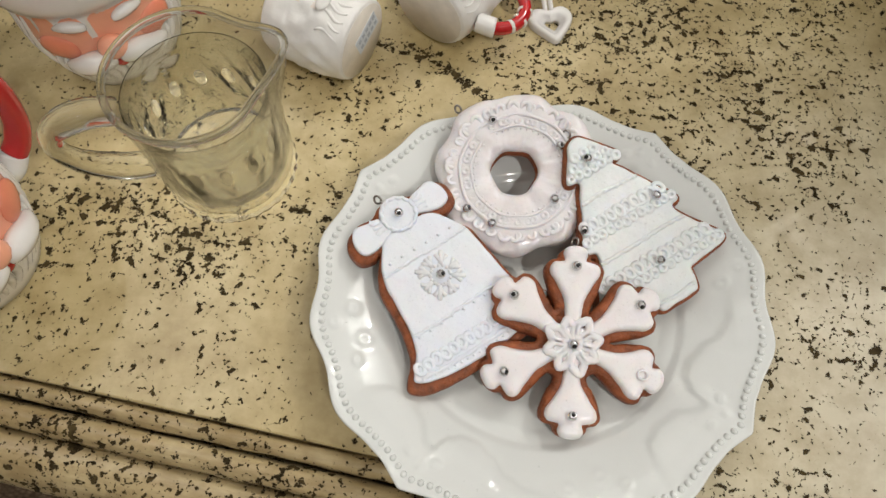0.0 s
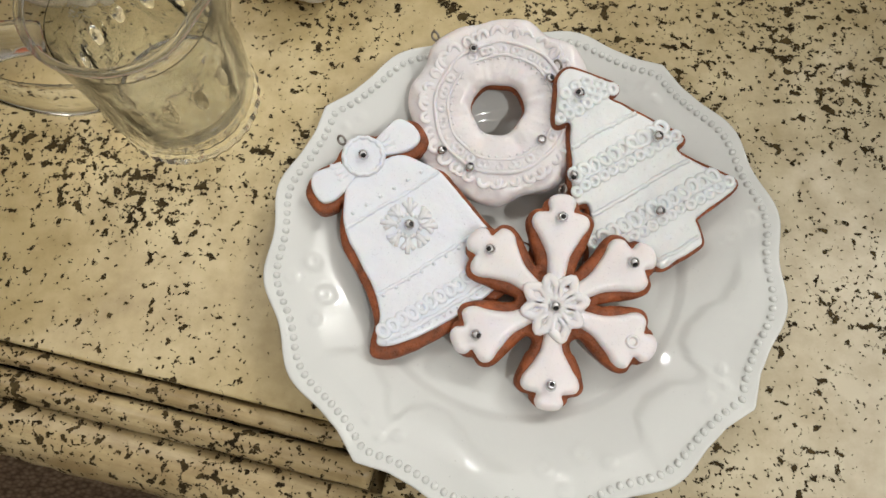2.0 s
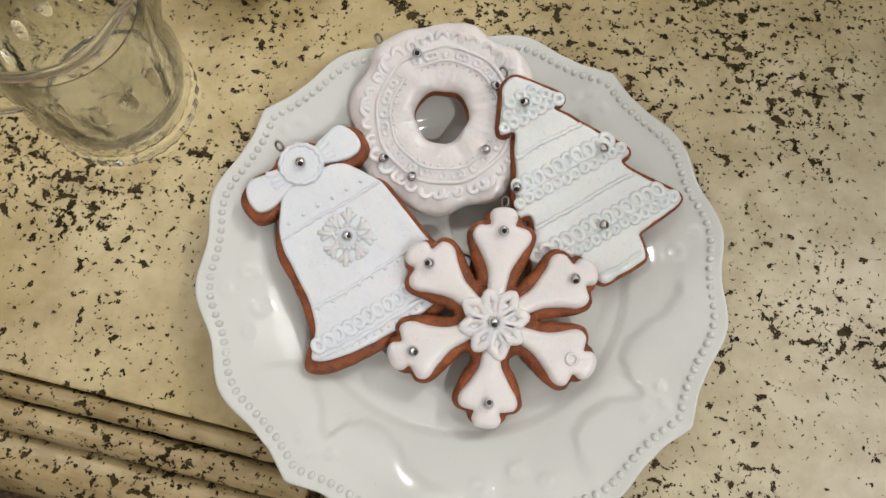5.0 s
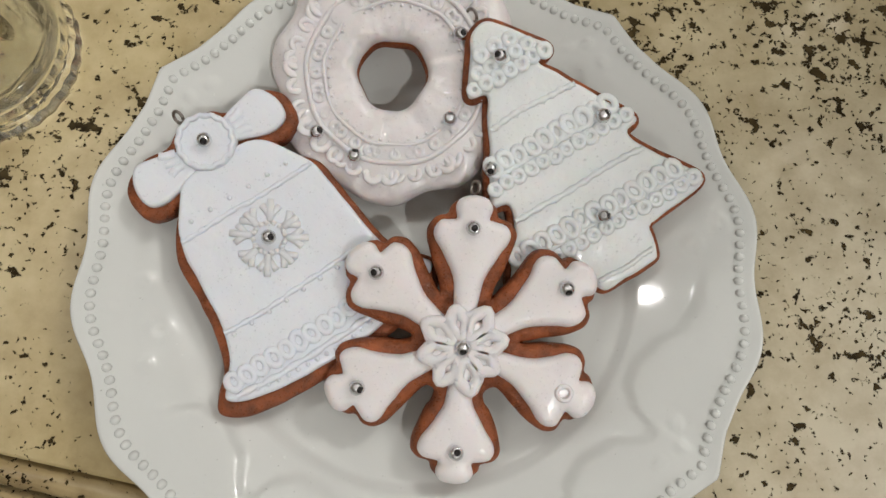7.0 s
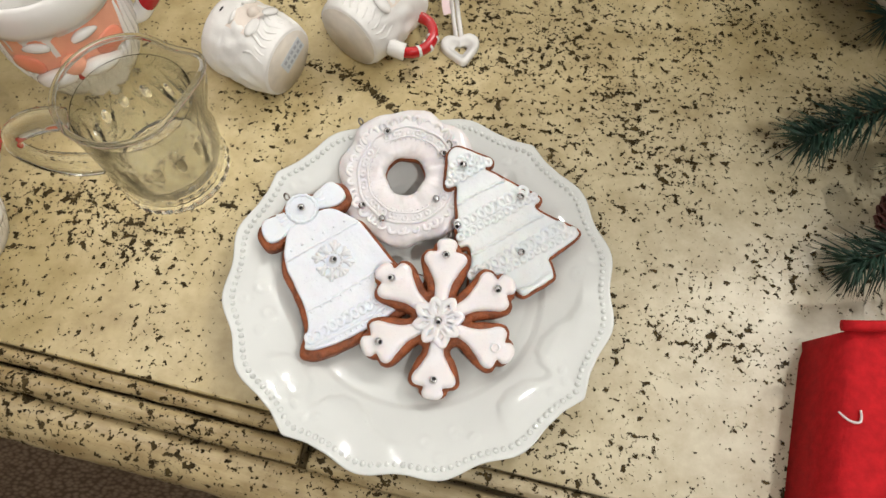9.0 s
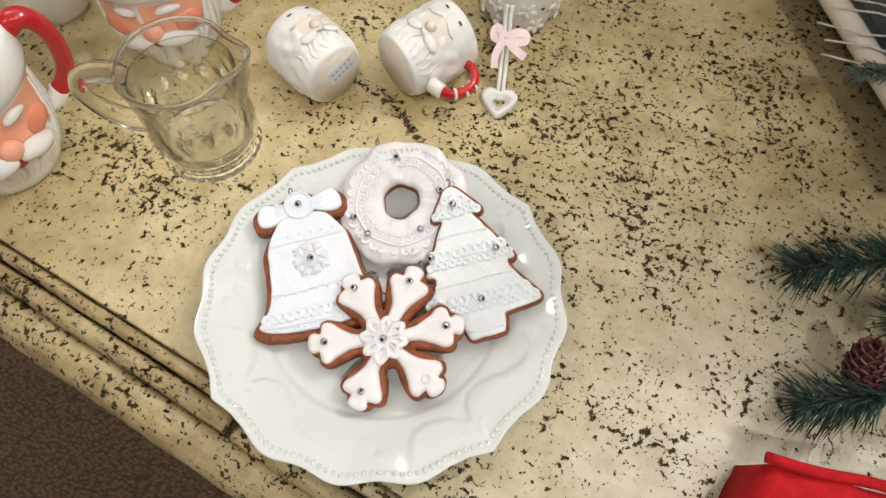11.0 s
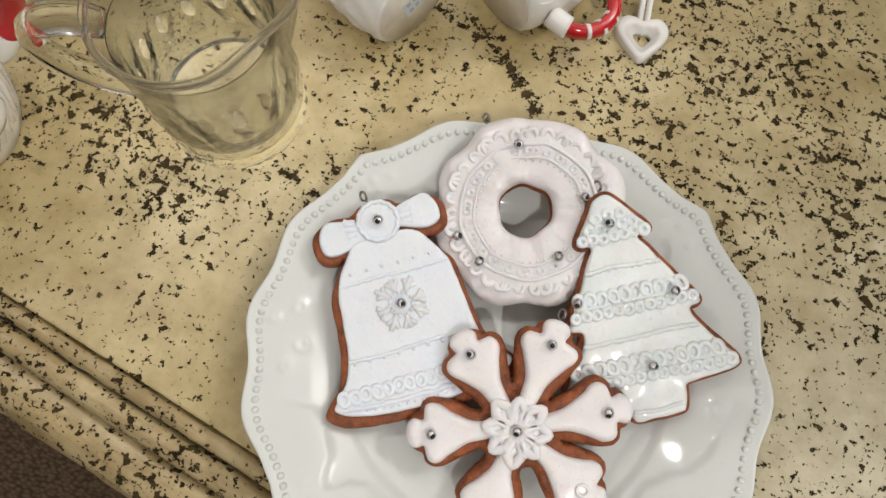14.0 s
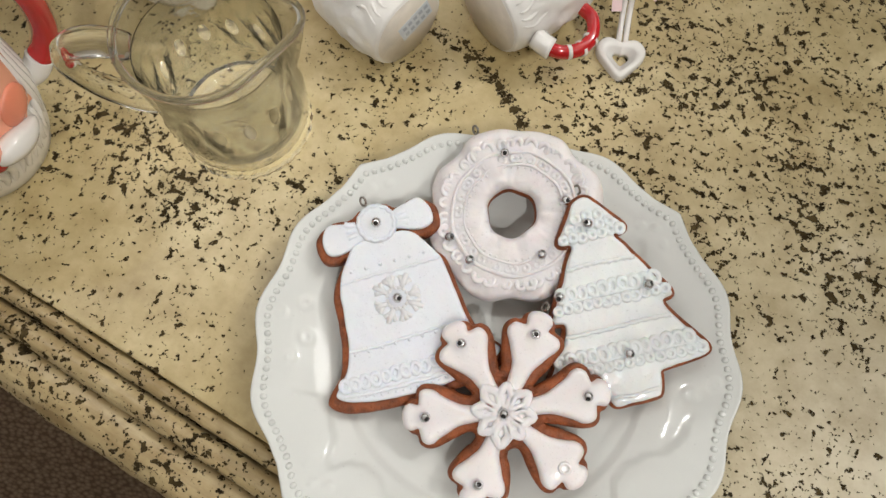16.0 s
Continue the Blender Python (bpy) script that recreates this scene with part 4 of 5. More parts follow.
# ---------------------------------------------------------------- the glass creamer
def creamer(m):
    ob = thing("glass_creamer", m, "clear pressed glass creamer with spout and ribbed handle", "creamer")

    def shape(r, z, a):
        k = smooth_step((z - 0.035) / 0.035)
        d = (a + math.pi) % (2 * math.pi) - math.pi
        return r + k * 0.0085 * math.exp(-(d / 0.33) ** 2) - k * 0.002 * math.exp(-((abs(d) - 0.75) / 0.35) ** 2)

    def cut(p, r, a):
        # pressed facets in the lower wall
        if r > 0.0325 and 0.008 < p.z < 0.045:
            w = math.sin((p.z - 0.008) / 0.037 * math.pi)
            s = 1 - w / r * (0.0022 * abs(math.sin(8 * a + 60 * p.z)) + 0.0016 * abs(math.sin(8 * a - 60 * p.z)))
            p.x, p.y = p.x * s, p.y * s
        if r < 0.0262 and p.z > 0.005:
            # star pressed into the floor
            p.z += 0.0022 * max(0.0, math.cos(8 * a)) ** 3 * math.sin(min(1.0, r / 0.026) * math.pi)
        if 0.0005 < p.z < 0.009 and r > 0.0315:
            s = 1 + 0.0003 / r * math.sin(24 * a)
            p.x, p.y = p.x * s, p.y * s
        if p.z > 0.05:
            d = (a + math.pi) % (2 * math.pi) - math.pi
            p.z += 0.004 * math.exp(-(d / 0.4) ** 2) * smooth_step((p.z - 0.05) / 0.02)
        return p

    outer = [(0.0305, 0.0094), (0.0322, 0.0096), (0.0335, 0.013), (0.0345, 0.020), (0.0345, 0.028), (0.0338, 0.036),
             (0.0332, 0.044), (0.0334, 0.052), (0.0342, 0.060), (0.0350, 0.067), (0.0348, 0.0685), (0.0336, 0.0685)]
    inner = [(0.0325, 0.062), (0.0314, 0.052), (0.0312, 0.044), (0.0318, 0.036), (0.0324, 0.028), (0.0322, 0.018), (0.0303, 0.0125), (0.0296, 0.0108)]
    part("glass_wall", lathe(outer + inner, 144, radius=shape, mod=cut), GLASS, ob)
    # thick foot with a star pressed into its floor
    foot = [(0.003, 0.0014), (0.024, 0.0012), (0.030, 0.0), (0.0322, 0.0010), (0.0330, 0.003), (0.0326, 0.006), (0.0316, 0.0085), (0.0300, 0.0104), (0.0262, 0.0103)]
    floor_rings = [(0.0262 * (1 - k / 14), 0.0100) for k in range(1, 14)]

    def star(p, r, a):
        if p.z > 0.0095 and r < 0.0262:
            f = abs((a * 16 / (2 * math.pi)) % 1.0 - 0.5) * 2
            g = abs((a * 8 / (2 * math.pi) + 0.25) % 1.0 - 0.5) * 2
            k = math.sin(min(1.0, r / 0.026) * math.pi)
            p.z += 0.0015 * k * (f - 0.5) + 0.0008 * k * (g - 0.5)
        if 0.0005 < p.z < 0.009 and r > 0.0315:
            s = 1 + 0.0003 / r * math.sin(30 * a)
            p.x, p.y = p.x * s, p.y * s
        return p

    part("foot", lathe(foot + floor_rings, 160, mod=star), GLASS_FOOT, ob, "thick glass foot with a pressed star", smooth=False)

    def wall_radius(z):
        run = ((0.0108, 0.0298), (0.0125, 0.0303), (0.018, 0.0320), (0.028, 0.0322), (0.036, 0.0316), (0.044, 0.0310), (0.052, 0.0312), (0.060, 0.0322))
        for (z0, r0), (z1, r1) in zip(run, run[1:]):
            if z <= z1:
                return r0 + (r1 - r0) * (z - z0) / (z1 - z0) - 0.0004
        return run[-1][1] - 0.0004

    def diamonds(p, r, a):
        if r > wall_radius(p.z) - 0.0002:
            w = math.sin(min(1.0, max(0.0, (p.z - 0.0108) / 0.0400)) * math.pi)
            k = 1 - w / r * (0.0010 * abs(math.sin(7 * a + 95 * p.z)) + 0.0010 * abs(math.sin(7 * a - 95 * p.z)))
            p.x, p.y = p.x * k, p.y * k
        return p

    heights = [0.0108 + 0.0482 * k / 24 for k in range(25)]
    sleeve = [(wall_radius(z), z) for z in heights] + [(wall_radius(z) - 0.0026 + 0.0022 * k / 24, z) for k, z in reversed(list(enumerate(heights)))] + [(wall_radius(heights[0]), heights[0])]
    part("pressed_band", lathe(sleeve, 144, mod=diamonds, cap_start=False, cap_end=False), GLASS_THICK, ob, "band of pressed diamond cuts", smooth=False)
    ring = []
    for i in range(120):
        a = 2 * math.pi * i / 120
        d = (a + math.pi) % (2 * math.pi) - math.pi
        rr = shape(0.0343, 0.0695, a)
        ring.append((rr * math.cos(a), rr * math.sin(a), 0.0690 + 0.004 * math.exp(-(d / 0.4) ** 2)))
    part("rim_ring", tube(ring, 0.0017, 10, closed=True), GLASS_THICK, ob, "rounded glass rim")
    path = spline([(-0.0325, 0, 0.058), (-0.046, 0, 0.0615), (-0.0605, 0, 0.0575), (-0.0650, 0, 0.047), (-0.0590, 0, 0.034), (-0.0460, 0, 0.024), (-0.0335, 0, 0.020)], 6, closed=False)
    part("handle", tube(path, lambda t: 0.0062 + 0.0010 * math.sin(t * 9), 8, flat=0.8), GLASS_THICK, ob, "clear glass handle")
    for piece in ob.children:
        piece.visible_shadow = False
    return ob


creamer(pose(-0.1570, 0.0770, 0, 0, 0, 20) @ Matrix.Diagonal((1.03, 1.03, 1.15, 1)))


# ---------------------------------------------------------------- face-panel mugs, upright
def tall_mug(m, label, swing=0.0):
    """A white mug with a thick cuff, a salmon panel, a waved white lower band and a red handle (local +x: handle, -y: panel)."""
    ob = thing("novelty_mug", m, label, "mug", "tall novelty mugs")

    def lumps(p, r, a):
        if 0.004 < p.z < 0.060 and r > 0.0335 and (p.z < 0.034 or abs((math.degrees(a) + 90) % 360) > 70):
            s = 1 + 0.045 * math.sin(a * 19 + 3.5 * math.sin(p.z * 190)) * math.sin((p.z - 0.004) / 0.056 * math.pi)
            p.x, p.y = p.x * s, p.y * s
        return p

    outer = [(0.020, 0.0), (0.0270, 0.0), (0.0300, 0.003), (0.0330, 0.010), (0.0350, 0.020), (0.0360, 0.032), (0.0365, 0.045), (0.0372, 0.056), (0.0378, 0.060), (0.0415, 0.0625), (0.0430, 0.068),
             (0.0425, 0.075), (0.0405, 0.080), (0.0385, 0.0815), (0.0368, 0.0805)]
    inner = [(0.0350, 0.070), (0.0335, 0.050), (0.0320, 0.025), (0.0280, 0.012), (0.015, 0.008)]
    part("mug_body", lathe(outer + inner, 90, mod=lumps), WHITE_GLAZE, ob)
    bm = bmesh.new()
    loops = []
    for j in range(13):
        z = 0.0285 + 0.0315 * j / 12
        loop = []
        for i in range(33):
            f = (i / 32 - 0.5) * 2
            a = radians(-90 + f * (50 + 18 * smooth_step((z - 0.026) / 0.020)))
            low = 0.0035 * math.cos(f * 2.4 * math.pi)
            zz = z + (low if j < 4 else 0) * (1 - j / 4 if j < 4 else 0)
            r = 0.0374 + 0.0022 * math.exp(-((abs(f) - 0.52) / 0.2) ** 2 - ((z - 0.040) / 0.006) ** 2)
            loop.append(Vector((r * math.cos(a), r * math.sin(a), zz)))
        loops.append(loop)
    rings(bm, loops, closed=False)
    part("painted_panel", bm, SALMON, ob, "salmon pink painted panel")
    bm = ball(0.0062, 1.15, 0.9, 1.0)
    bmesh.ops.translate(bm, verts=bm.verts, vec=(0, -0.0400, 0.0395))
    part("round_knob", bm, SALMON, ob, "round salmon knob")
    for s in (-1, 1):
        path = spline([(s * 0.001, -0.0420, 0.0335), (s * 0.008, -0.0415, 0.0345), (s * 0.017, -0.0370, 0.0315), (s * 0.024, -0.0300, 0.0285)], 5, closed=False)
        part("white_roll", tube(path, lambda t: 0.0056 * math.sin(0.35 + 2.6 * t), 8), WHITE_GLAZE, ob, "white moulded roll")
        path = spline([(s * 0.006, -0.0382, 0.0525), (s * 0.013, -0.0362, 0.0540), (s * 0.020, -0.0320, 0.0520)], 5, closed=False)
        part("white_ridge", tube(path, lambda t: 0.0030 * math.sin(0.4 + 2.5 * t), 6), WHITE_GLAZE, ob, "white moulded ridge")
    for deg in (-36, 36):
        bm = ball(0.0085, 1.15, 0.30, 0.85, 16, 10)
        bmesh.ops.translate(bm, verts=bm.verts, vec=(0, -0.0378, 0.0400))
        bmesh.ops.rotate(bm, verts=bm.verts, cent=(0, 0, 0), matrix=Matrix.Rotation(radians(deg), 3, "Z"))
        part("round_pad", bm, CORAL, ob, "deeper coral rounded pad")
    bm = ball(0.0030, 1.2, 0.7, 1.0, 10, 7)
    bmesh.ops.translate(bm, verts=bm.verts, vec=(0, -0.0375, 0.0275))
    part("red_dot", bm, RED_GLAZE, ob, "small red glazed dot")
    path = spline([(0.0395, 0, 0.0745), (0.0480, 0, 0.0780), (0.0555, 0, 0.0715), (0.0580, 0, 0.0570), (0.0555, 0, 0.0420), (0.0500, 0, 0.0330), (0.0450, 0, 0.0295)], 6, closed=False)
    turn = Matrix.Rotation(radians(swing), 4, "Z")
    part("handle", tube([turn @ p for p in path], lambda t: 0.0072 - 0.0012 * t, 14, flat=0.8), RED_GLAZE, ob, "glossy red handle")
    path = spline([(0.0455, 0, 0.0298), (0.0430, 0, 0.0270), (0.0395, 0, 0.0250), (0.0330, 0, 0.0250)], 5, closed=False)
    part("handle_foot", tube([turn @ p for p in path], 0.0064, 12, flat=0.85), WHITE_GLAZE, ob, "white lower end of the handle")
    for k in range(27):
        deg = -90 + (k - 13) * 8.2
        top = 0.0290 if abs(k - 13) < 7 else 0.0540
        path = []
        for t in range(8):
            z = top + (0.006 - top) * t / 7
            r = 0.0300 + 0.0068 * smooth_step(z / 0.034)
            a = radians(deg + 3.0 * math.sin(t * 0.9 + k * 0.4))
            path.append((r * math.cos(a), r * math.sin(a), z))
        part("moulded_strand", tube(path, lambda t: 0.0023 * math.sin(0.5 + 2.4 * t), 8), WHITE_GLAZE, ob)
    return ob


tall_mug(pose(-0.2780, 0.0205, 0, 0, 0, 68) @ Matrix.Diagonal((1.10, 1.10, 1.20, 1)), "white novelty mug with salmon panel and glossy red handle", -11)
tall_mug(pose(-0.2310, 0.1590, 0, 0, 0, 26) @ Matrix.Diagonal((1.07, 1.07, 1.10, 1)), "white novelty mug with salmon panel behind the glass creamer")


# ---------------------------------------------------------------- small mugs lying on their sides
def small_mug(m, label, handle_turn, striped, sticker):
    """Local z runs from the foot to the mouth; the foot is at z = 0."""
    ob = thing("small_mug", m, label, "mug", "small mugs lying down")

    def waves(p, r, a):
        if r > 0.0225 and 0.004 < p.z < 0.054:
            k = 1 + 0.028 * noise.noise(p * 150)
            p.x, p.y = p.x * k, p.y * k
        if r > 0.0225 and 0.006 < p.z < 0.040:
            s = 1 + 0.040 * math.sin(a * 13 + 2.5 * math.sin(p.z * 260)) * math.sin((p.z - 0.006) / 0.034 * math.pi)
            p.x, p.y = p.x * s, p.y * s
        return p

    outer = [(0.0205, 0.0), (0.0222, 0.0008), (0.0232, 0.004), (0.0250, 0.014), (0.0258, 0.028), (0.0256, 0.038), (0.0262, 0.041), (0.0258, 0.050), (0.0240, 0.056), (0.0226, 0.0565)]
    inner = [(0.0218, 0.050), (0.0220, 0.030), (0.0200, 0.010), (0.010, 0.006)]
    part("mug_body", lathe([(r, z) for k in range(len(outer) - 1) for r, z in [(outer[k][0] + (outer[k + 1][0] - outer[k][0]) * t / 3, outer[k][1] + (outer[k + 1][1] - outer[k][1]) * t / 3) for t in range(3)]] + outer[-1:] + inner, 96, mod=waves), CHALKY, ob)
    part("foot", lathe([(0.0206, -0.0004), (0.0208, 0.0006), (0.012, 0.0006)], 40), BISQUE, ob, "unglazed cream foot")
    # tinted relief panel on the upward side
    bm = bmesh.new()
    loops = []
    for j in range(9):
        z = 0.021 + 0.017 * j / 8
        loops.append([Vector(((0.0259 + 0.0014 * math.exp(-((i - 10) / 3.0) ** 2)) * math.cos(radians(-34 + 3.4 * i)), (0.0259 + 0.0014 * math.exp(-((i - 10) / 3.0) ** 2)) * math.sin(radians(-34 + 3.4 * i)),
                              z + 0.0016 * math.cos(i * 0.9))) for i in range(21)])
    rings(bm, loops, closed=False)
    part("tinted_panel", bm, BLUSH, ob, "faintly blush tinted panel")
    for deg in (-20, 20):
        bm = ball(0.0055, 0.34, 1.25, 0.75, 14, 9)
        bmesh.ops.translate(bm, verts=bm.verts, vec=(0.0262, 0, 0.0205))
        bmesh.ops.rotate(bm, verts=bm.verts, cent=(0, 0, 0), matrix=Matrix.Rotation(radians(deg), 3, "Z"))
        part("moulded_roll", bm, WHITE_GLAZE, ob)
    for deg, z in ((-16, 0.0335), (16, 0.0335)):
        bm = ball(0.0011, 0.4, 1.9, 0.7, 8, 6)
        bmesh.ops.translate(bm, verts=bm.verts, vec=(0.0268, 0, z + 0.0145))
        bmesh.ops.rotate(bm, verts=bm.verts, cent=(0, 0, 0), matrix=Matrix.Rotation(radians(deg), 3, "Z"))
        part("black_dash", bm, BLACK, ob, "small painted black dash")
    for k in range(11):
        deg = (k - 5) * 11.0
        path = []
        for t in range(7):
            z = 0.0195 - 0.0150 * t / 6
            r = 0.0228 + 0.0024 * z / 0.02
            a = radians(deg + 4 * math.sin(t * 0.8 + k * 0.5))
            path.append((r * math.cos(a), r * math.sin(a), z))
        part("moulded_strand", tube(path, lambda t: 0.0011 * math.sin(0.5 + 2.4 * t), 7), CHALKY, ob)
    for sgn in (-1, 1):
        path = [(0.0266 * math.cos(radians(sgn * d)), 0.0266 * math.sin(radians(sgn * d)), 0.0385 + 0.0016 * math.cos(d * 0.12)) for d in (6, 14, 22, 30)]
        part("moulded_ridge", tube(path, lambda t: 0.0016 * math.sin(0.5 + 2.3 * t), 7), CHALKY, ob)
    bm = ball(0.0042, 0.9, 1.0, 1.0, 12, 8)
    bmesh.ops.translate(bm, verts=bm.verts, vec=(0.0268, 0, 0.0270))
    part("round_knob", bm, BLUSH, ob)
    turn = Matrix.Rotation(radians(handle_turn), 4, "Z")
    path = [turn @ p for p in spline([(0.0235, 0, 0.0440), (0.0330, 0, 0.0450), (0.0410, 0, 0.0370), (0.0420, 0, 0.0260), (0.0360, 0, 0.0160), (0.0240, 0, 0.0120)], 6, closed=False)]
    part("handle", tube(path, 0.0042, 12, flat=0.85), RED_GLAZE, ob, "red glazed handle")
    if striped:
        for k in (12, 16, 20):
            part("stripe", tube(path[k:k + 2], 0.0044, 12, flat=0.85), WHITE_GLAZE, ob, "worn white stripe of the handle")
        part("handle_foot", tube(path[-6:], 0.0058, 12), WHITE_GLAZE, ob, "white lower end of the handle")
    if sticker:
        bm = bmesh.new()
        rings(bm, [[Vector((x, y, z)) for x, y in ((-0.0105, -0.0062), (0.0105, -0.0062), (0.0105, 0.0062), (-0.0105, 0.0062))] for z in (-0.0007, -0.0004)])
        st = part("price_sticker", bm, STICKER, ob, "pale paper sticker with unreadable print", smooth=False)
        st.matrix_basis = pose(0.003, 0.004, 0, 0, 0, 62)
        for row, y in enumerate((-0.0028, 0.0026)):
            for k in range(5):
                x = -0.0082 + 0.0038 * k
                bm = bmesh.new()
                rings(bm, [[Vector((x, y - 0.0013, z)), Vector((x + 0.0024, y - 0.0013, z)), Vector((x + 0.0024, y + 0.0013, z)), Vector((x, y + 0.0013, z))] for z in (-0.0009, -0.0007)])
                part("print_bar", bm, INK, st, smooth=False)
    return ob


def lying(foot, along, roll, drop):
    """Pose with local z along the horizontal direction given, foot centre at foot."""
    d = Vector((math.cos(radians(along)), math.sin(radians(along)), drop)).normalized()
    x = Vector((0, 0, 1))
    x = (x - x.dot(d) * d).normalized()
    y = d.cross(x)
    m = Matrix((x, y, d)).transposed().to_4x4()
    m.translation = foot
    return m @ Matrix.Rotation(radians(roll), 4, "Z")


small_mug(lying((-0.0905, 0.1430, 0.0245), 153, 10, 0.03) @ Matrix.Diagonal((1, 1, 0.86, 1)), "small white ceramic mug lying with its sticker foot outward", 132, False, True)
small_mug(lying((-0.0550, 0.1650, 0.0245), 56, 15, 0.03) @ Matrix.Diagonal((1.03, 1.03, 0.94, 1)), "small white ceramic mug lying with red striped handle", 82, True, False)


# ---------------------------------------------------------------- openwork jar, heart spoon and ribbon
def openwork_jar(m):
    ob = thing("openwork_jar", m, "white openwork ceramic jar with moulded flowers", "jar")
    prof = [(0.018, 0.0), (0.0225, 0.0), (0.0245, 0.004), (0.0285, 0.014), (0.0305, 0.028), (0.0300, 0.042), (0.0275, 0.054), (0.0262, 0.060), (0.0275, 0.064), (0.0265, 0.066), (0.0250, 0.064),
            (0.0250, 0.054), (0.0275, 0.042), (0.0280, 0.028), (0.0260, 0.014), (0.018, 0.006)]
    part("jar_wall", lathe(prof, 60), WHITE_GLAZE, ob)
    petal = finish("moulded_petal", ball(0.0036, 1.0, 0.62, 0.35, 10, 6), WHITE_GLAZE)
    hole = finish("pierced_hole", lathe([(0.0018, -0.0003), (0.0018, 0.0003)], 3), BLACK, False)
    for row, (z, r, n) in enumerate(((0.014, 0.0285, 7), (0.030, 0.0305, 8), (0.046, 0.0292, 7))):
        for i in range(n):
            a = 2 * math.pi * (i + 0.5 * (row % 2)) / n
            base = Matrix.Rotation(a, 4, "Z") @ Matrix.Translation((r, 0, z)) @ Matrix.Rotation(radians(90), 4, "Y")
            for k in range(5):
                share("moulded_petal", petal, ob, base @ Matrix.Rotation(2 * math.pi * k / 5, 4, "Z") @ Matrix.Translation((0.0042, 0, 0.0004)))
            b2 = Matrix.Rotation(a + math.pi / n, 4, "Z") @ Matrix.Translation((r + 0.0002, 0, z)) @ Matrix.Rotation(radians(90), 4, "Y")
            share("pierced_hole", hole, ob, b2, "dark pierced opening")
    return ob


openwork_jar(pose(0.0050, 0.2690, 0))

spoon = thing("heart_spoon", pose(0.0170, 0.1790, 0, 0, 0, 10), "white ceramic spoon with a pierced heart leaning on the jar", "spoon")
heart = [(0.0, -0.0150), (0.0070, -0.0085), (0.0125, -0.0010), (0.0128, 0.0055), (0.0085, 0.0100), (0.0030, 0.0095), (0.0, 0.0080), (-0.0030, 0.0095), (-0.0085, 0.0100), (-0.0128, 0.0055), (-0.0125, -0.0010), (-0.0070, -0.0085)]
o_out = spline([(x, y) for x, y in heart], 5)
o_in = spline([(x * 0.34, y * 0.34 - 0.0025) for x, y in heart], 5)
bm = bmesh.new()
stack = [(o_out, 0.0), (o_out, 0.0032), (inset(ccw(o_out), 0.0012) if ccw(o_out) is o_out else inset(ccw(o_out), 0.0012)[::-1], 0.0046)]
mid = [a.lerp(b, 0.68) for a, b in zip(o_out, o_in)]
stack += [(mid, 0.0040), (mid, 0.0034), (o_in, 0.0034), (o_in, 0.0), (o_out, 0.0)]
rings(bm, [[Vector((*p, z)) for p in loop] for loop, z in stack], cap_start=False, cap_end=False)
part("heart_bowl", bm, WHITE_GLAZE, spoon, "white pierced heart")
path = spline([(0.0, 0.0075, 0.003), (-0.0005, 0.020, 0.011), (-0.001, 0.033, 0.024), (-0.002, 0.044, 0.038), (-0.002, 0.049, 0.045)], 5, closed=False)
for s in (-1, 1):
    part("handle", tube([p + Vector((s * 0.0018, 0, 0)) for p in path], 0.0016, 8), WHITE_GLAZE, spoon, "white twin-rod handle")

ribbon = thing("ribbon_bow", spoon.matrix_basis @ Matrix.Translation((-0.0012, 0.0345, 0.0275)) @ Matrix.Scale(0.66, 4), "pale pink satin ribbon bow on the spoon handle", "ribbon")


def strip(name, pts, width, up=(0, -0.6, 0.8)):
    bm = bmesh.new()
    pts = spline(pts, 6, closed=False)
    loops = []
    for i, p in enumerate(pts):
        d = (pts[min(i + 1, len(pts) - 1)] - pts[max(i - 1, 0)]).normalized()
        n = Vector(up).normalized()
        w = d.cross(n).normalized() * width / 2
        n = w.cross(d).normalized() * 0.0002
        loops.append([p - w - n, p + w - n, p + w + n, p - w + n])
    rings(bm, loops)
    part(name, bm, PINK_RIBBON, ribbon, smooth=False)


strip("bow_loop", [(0, -0.002, 0.002), (0.009, 0.003, 0.007), (0.019, 0.004, 0.006), (0.020, -0.001, 0.001), (0.010, -0.003, 0.001), (0, -0.002, 0.002)], 0.009)
strip("bow_loop", [(0, -0.002, 0.002), (-0.006, 0.004, 0.007), (-0.012, 0.007, 0.007), (-0.013, 0.000, 0.002), (-0.007, -0.003, 0.001), (0, -0.002, 0.002)], 0.009)
strip("ribbon_tail", [(0, -0.002, 0.002), (0.008, -0.008, -0.002), (0.016, -0.012, -0.006), (0.023, -0.013, -0.010)], 0.009)
strip("ribbon_tail", [(0, -0.002, 0.002), (-0.006, -0.009, -0.003), (-0.009, -0.018, -0.010), (-0.008, -0.026, -0.018)], 0.008)
bm = ball(0.0042, 1, 0.8, 1, 10, 8)
part("bow_knot", bm, PINK_RIBBON, ribbon)


# ---------------------------------------------------------------- garland, cone, red cloth, tray
rnd = random.Random(7)
garland = thing("pine_garland", pose(0, 0, 0), "thick dark green artificial pine garland with lightly frosted needles and added unseen shading boughs", "garland")


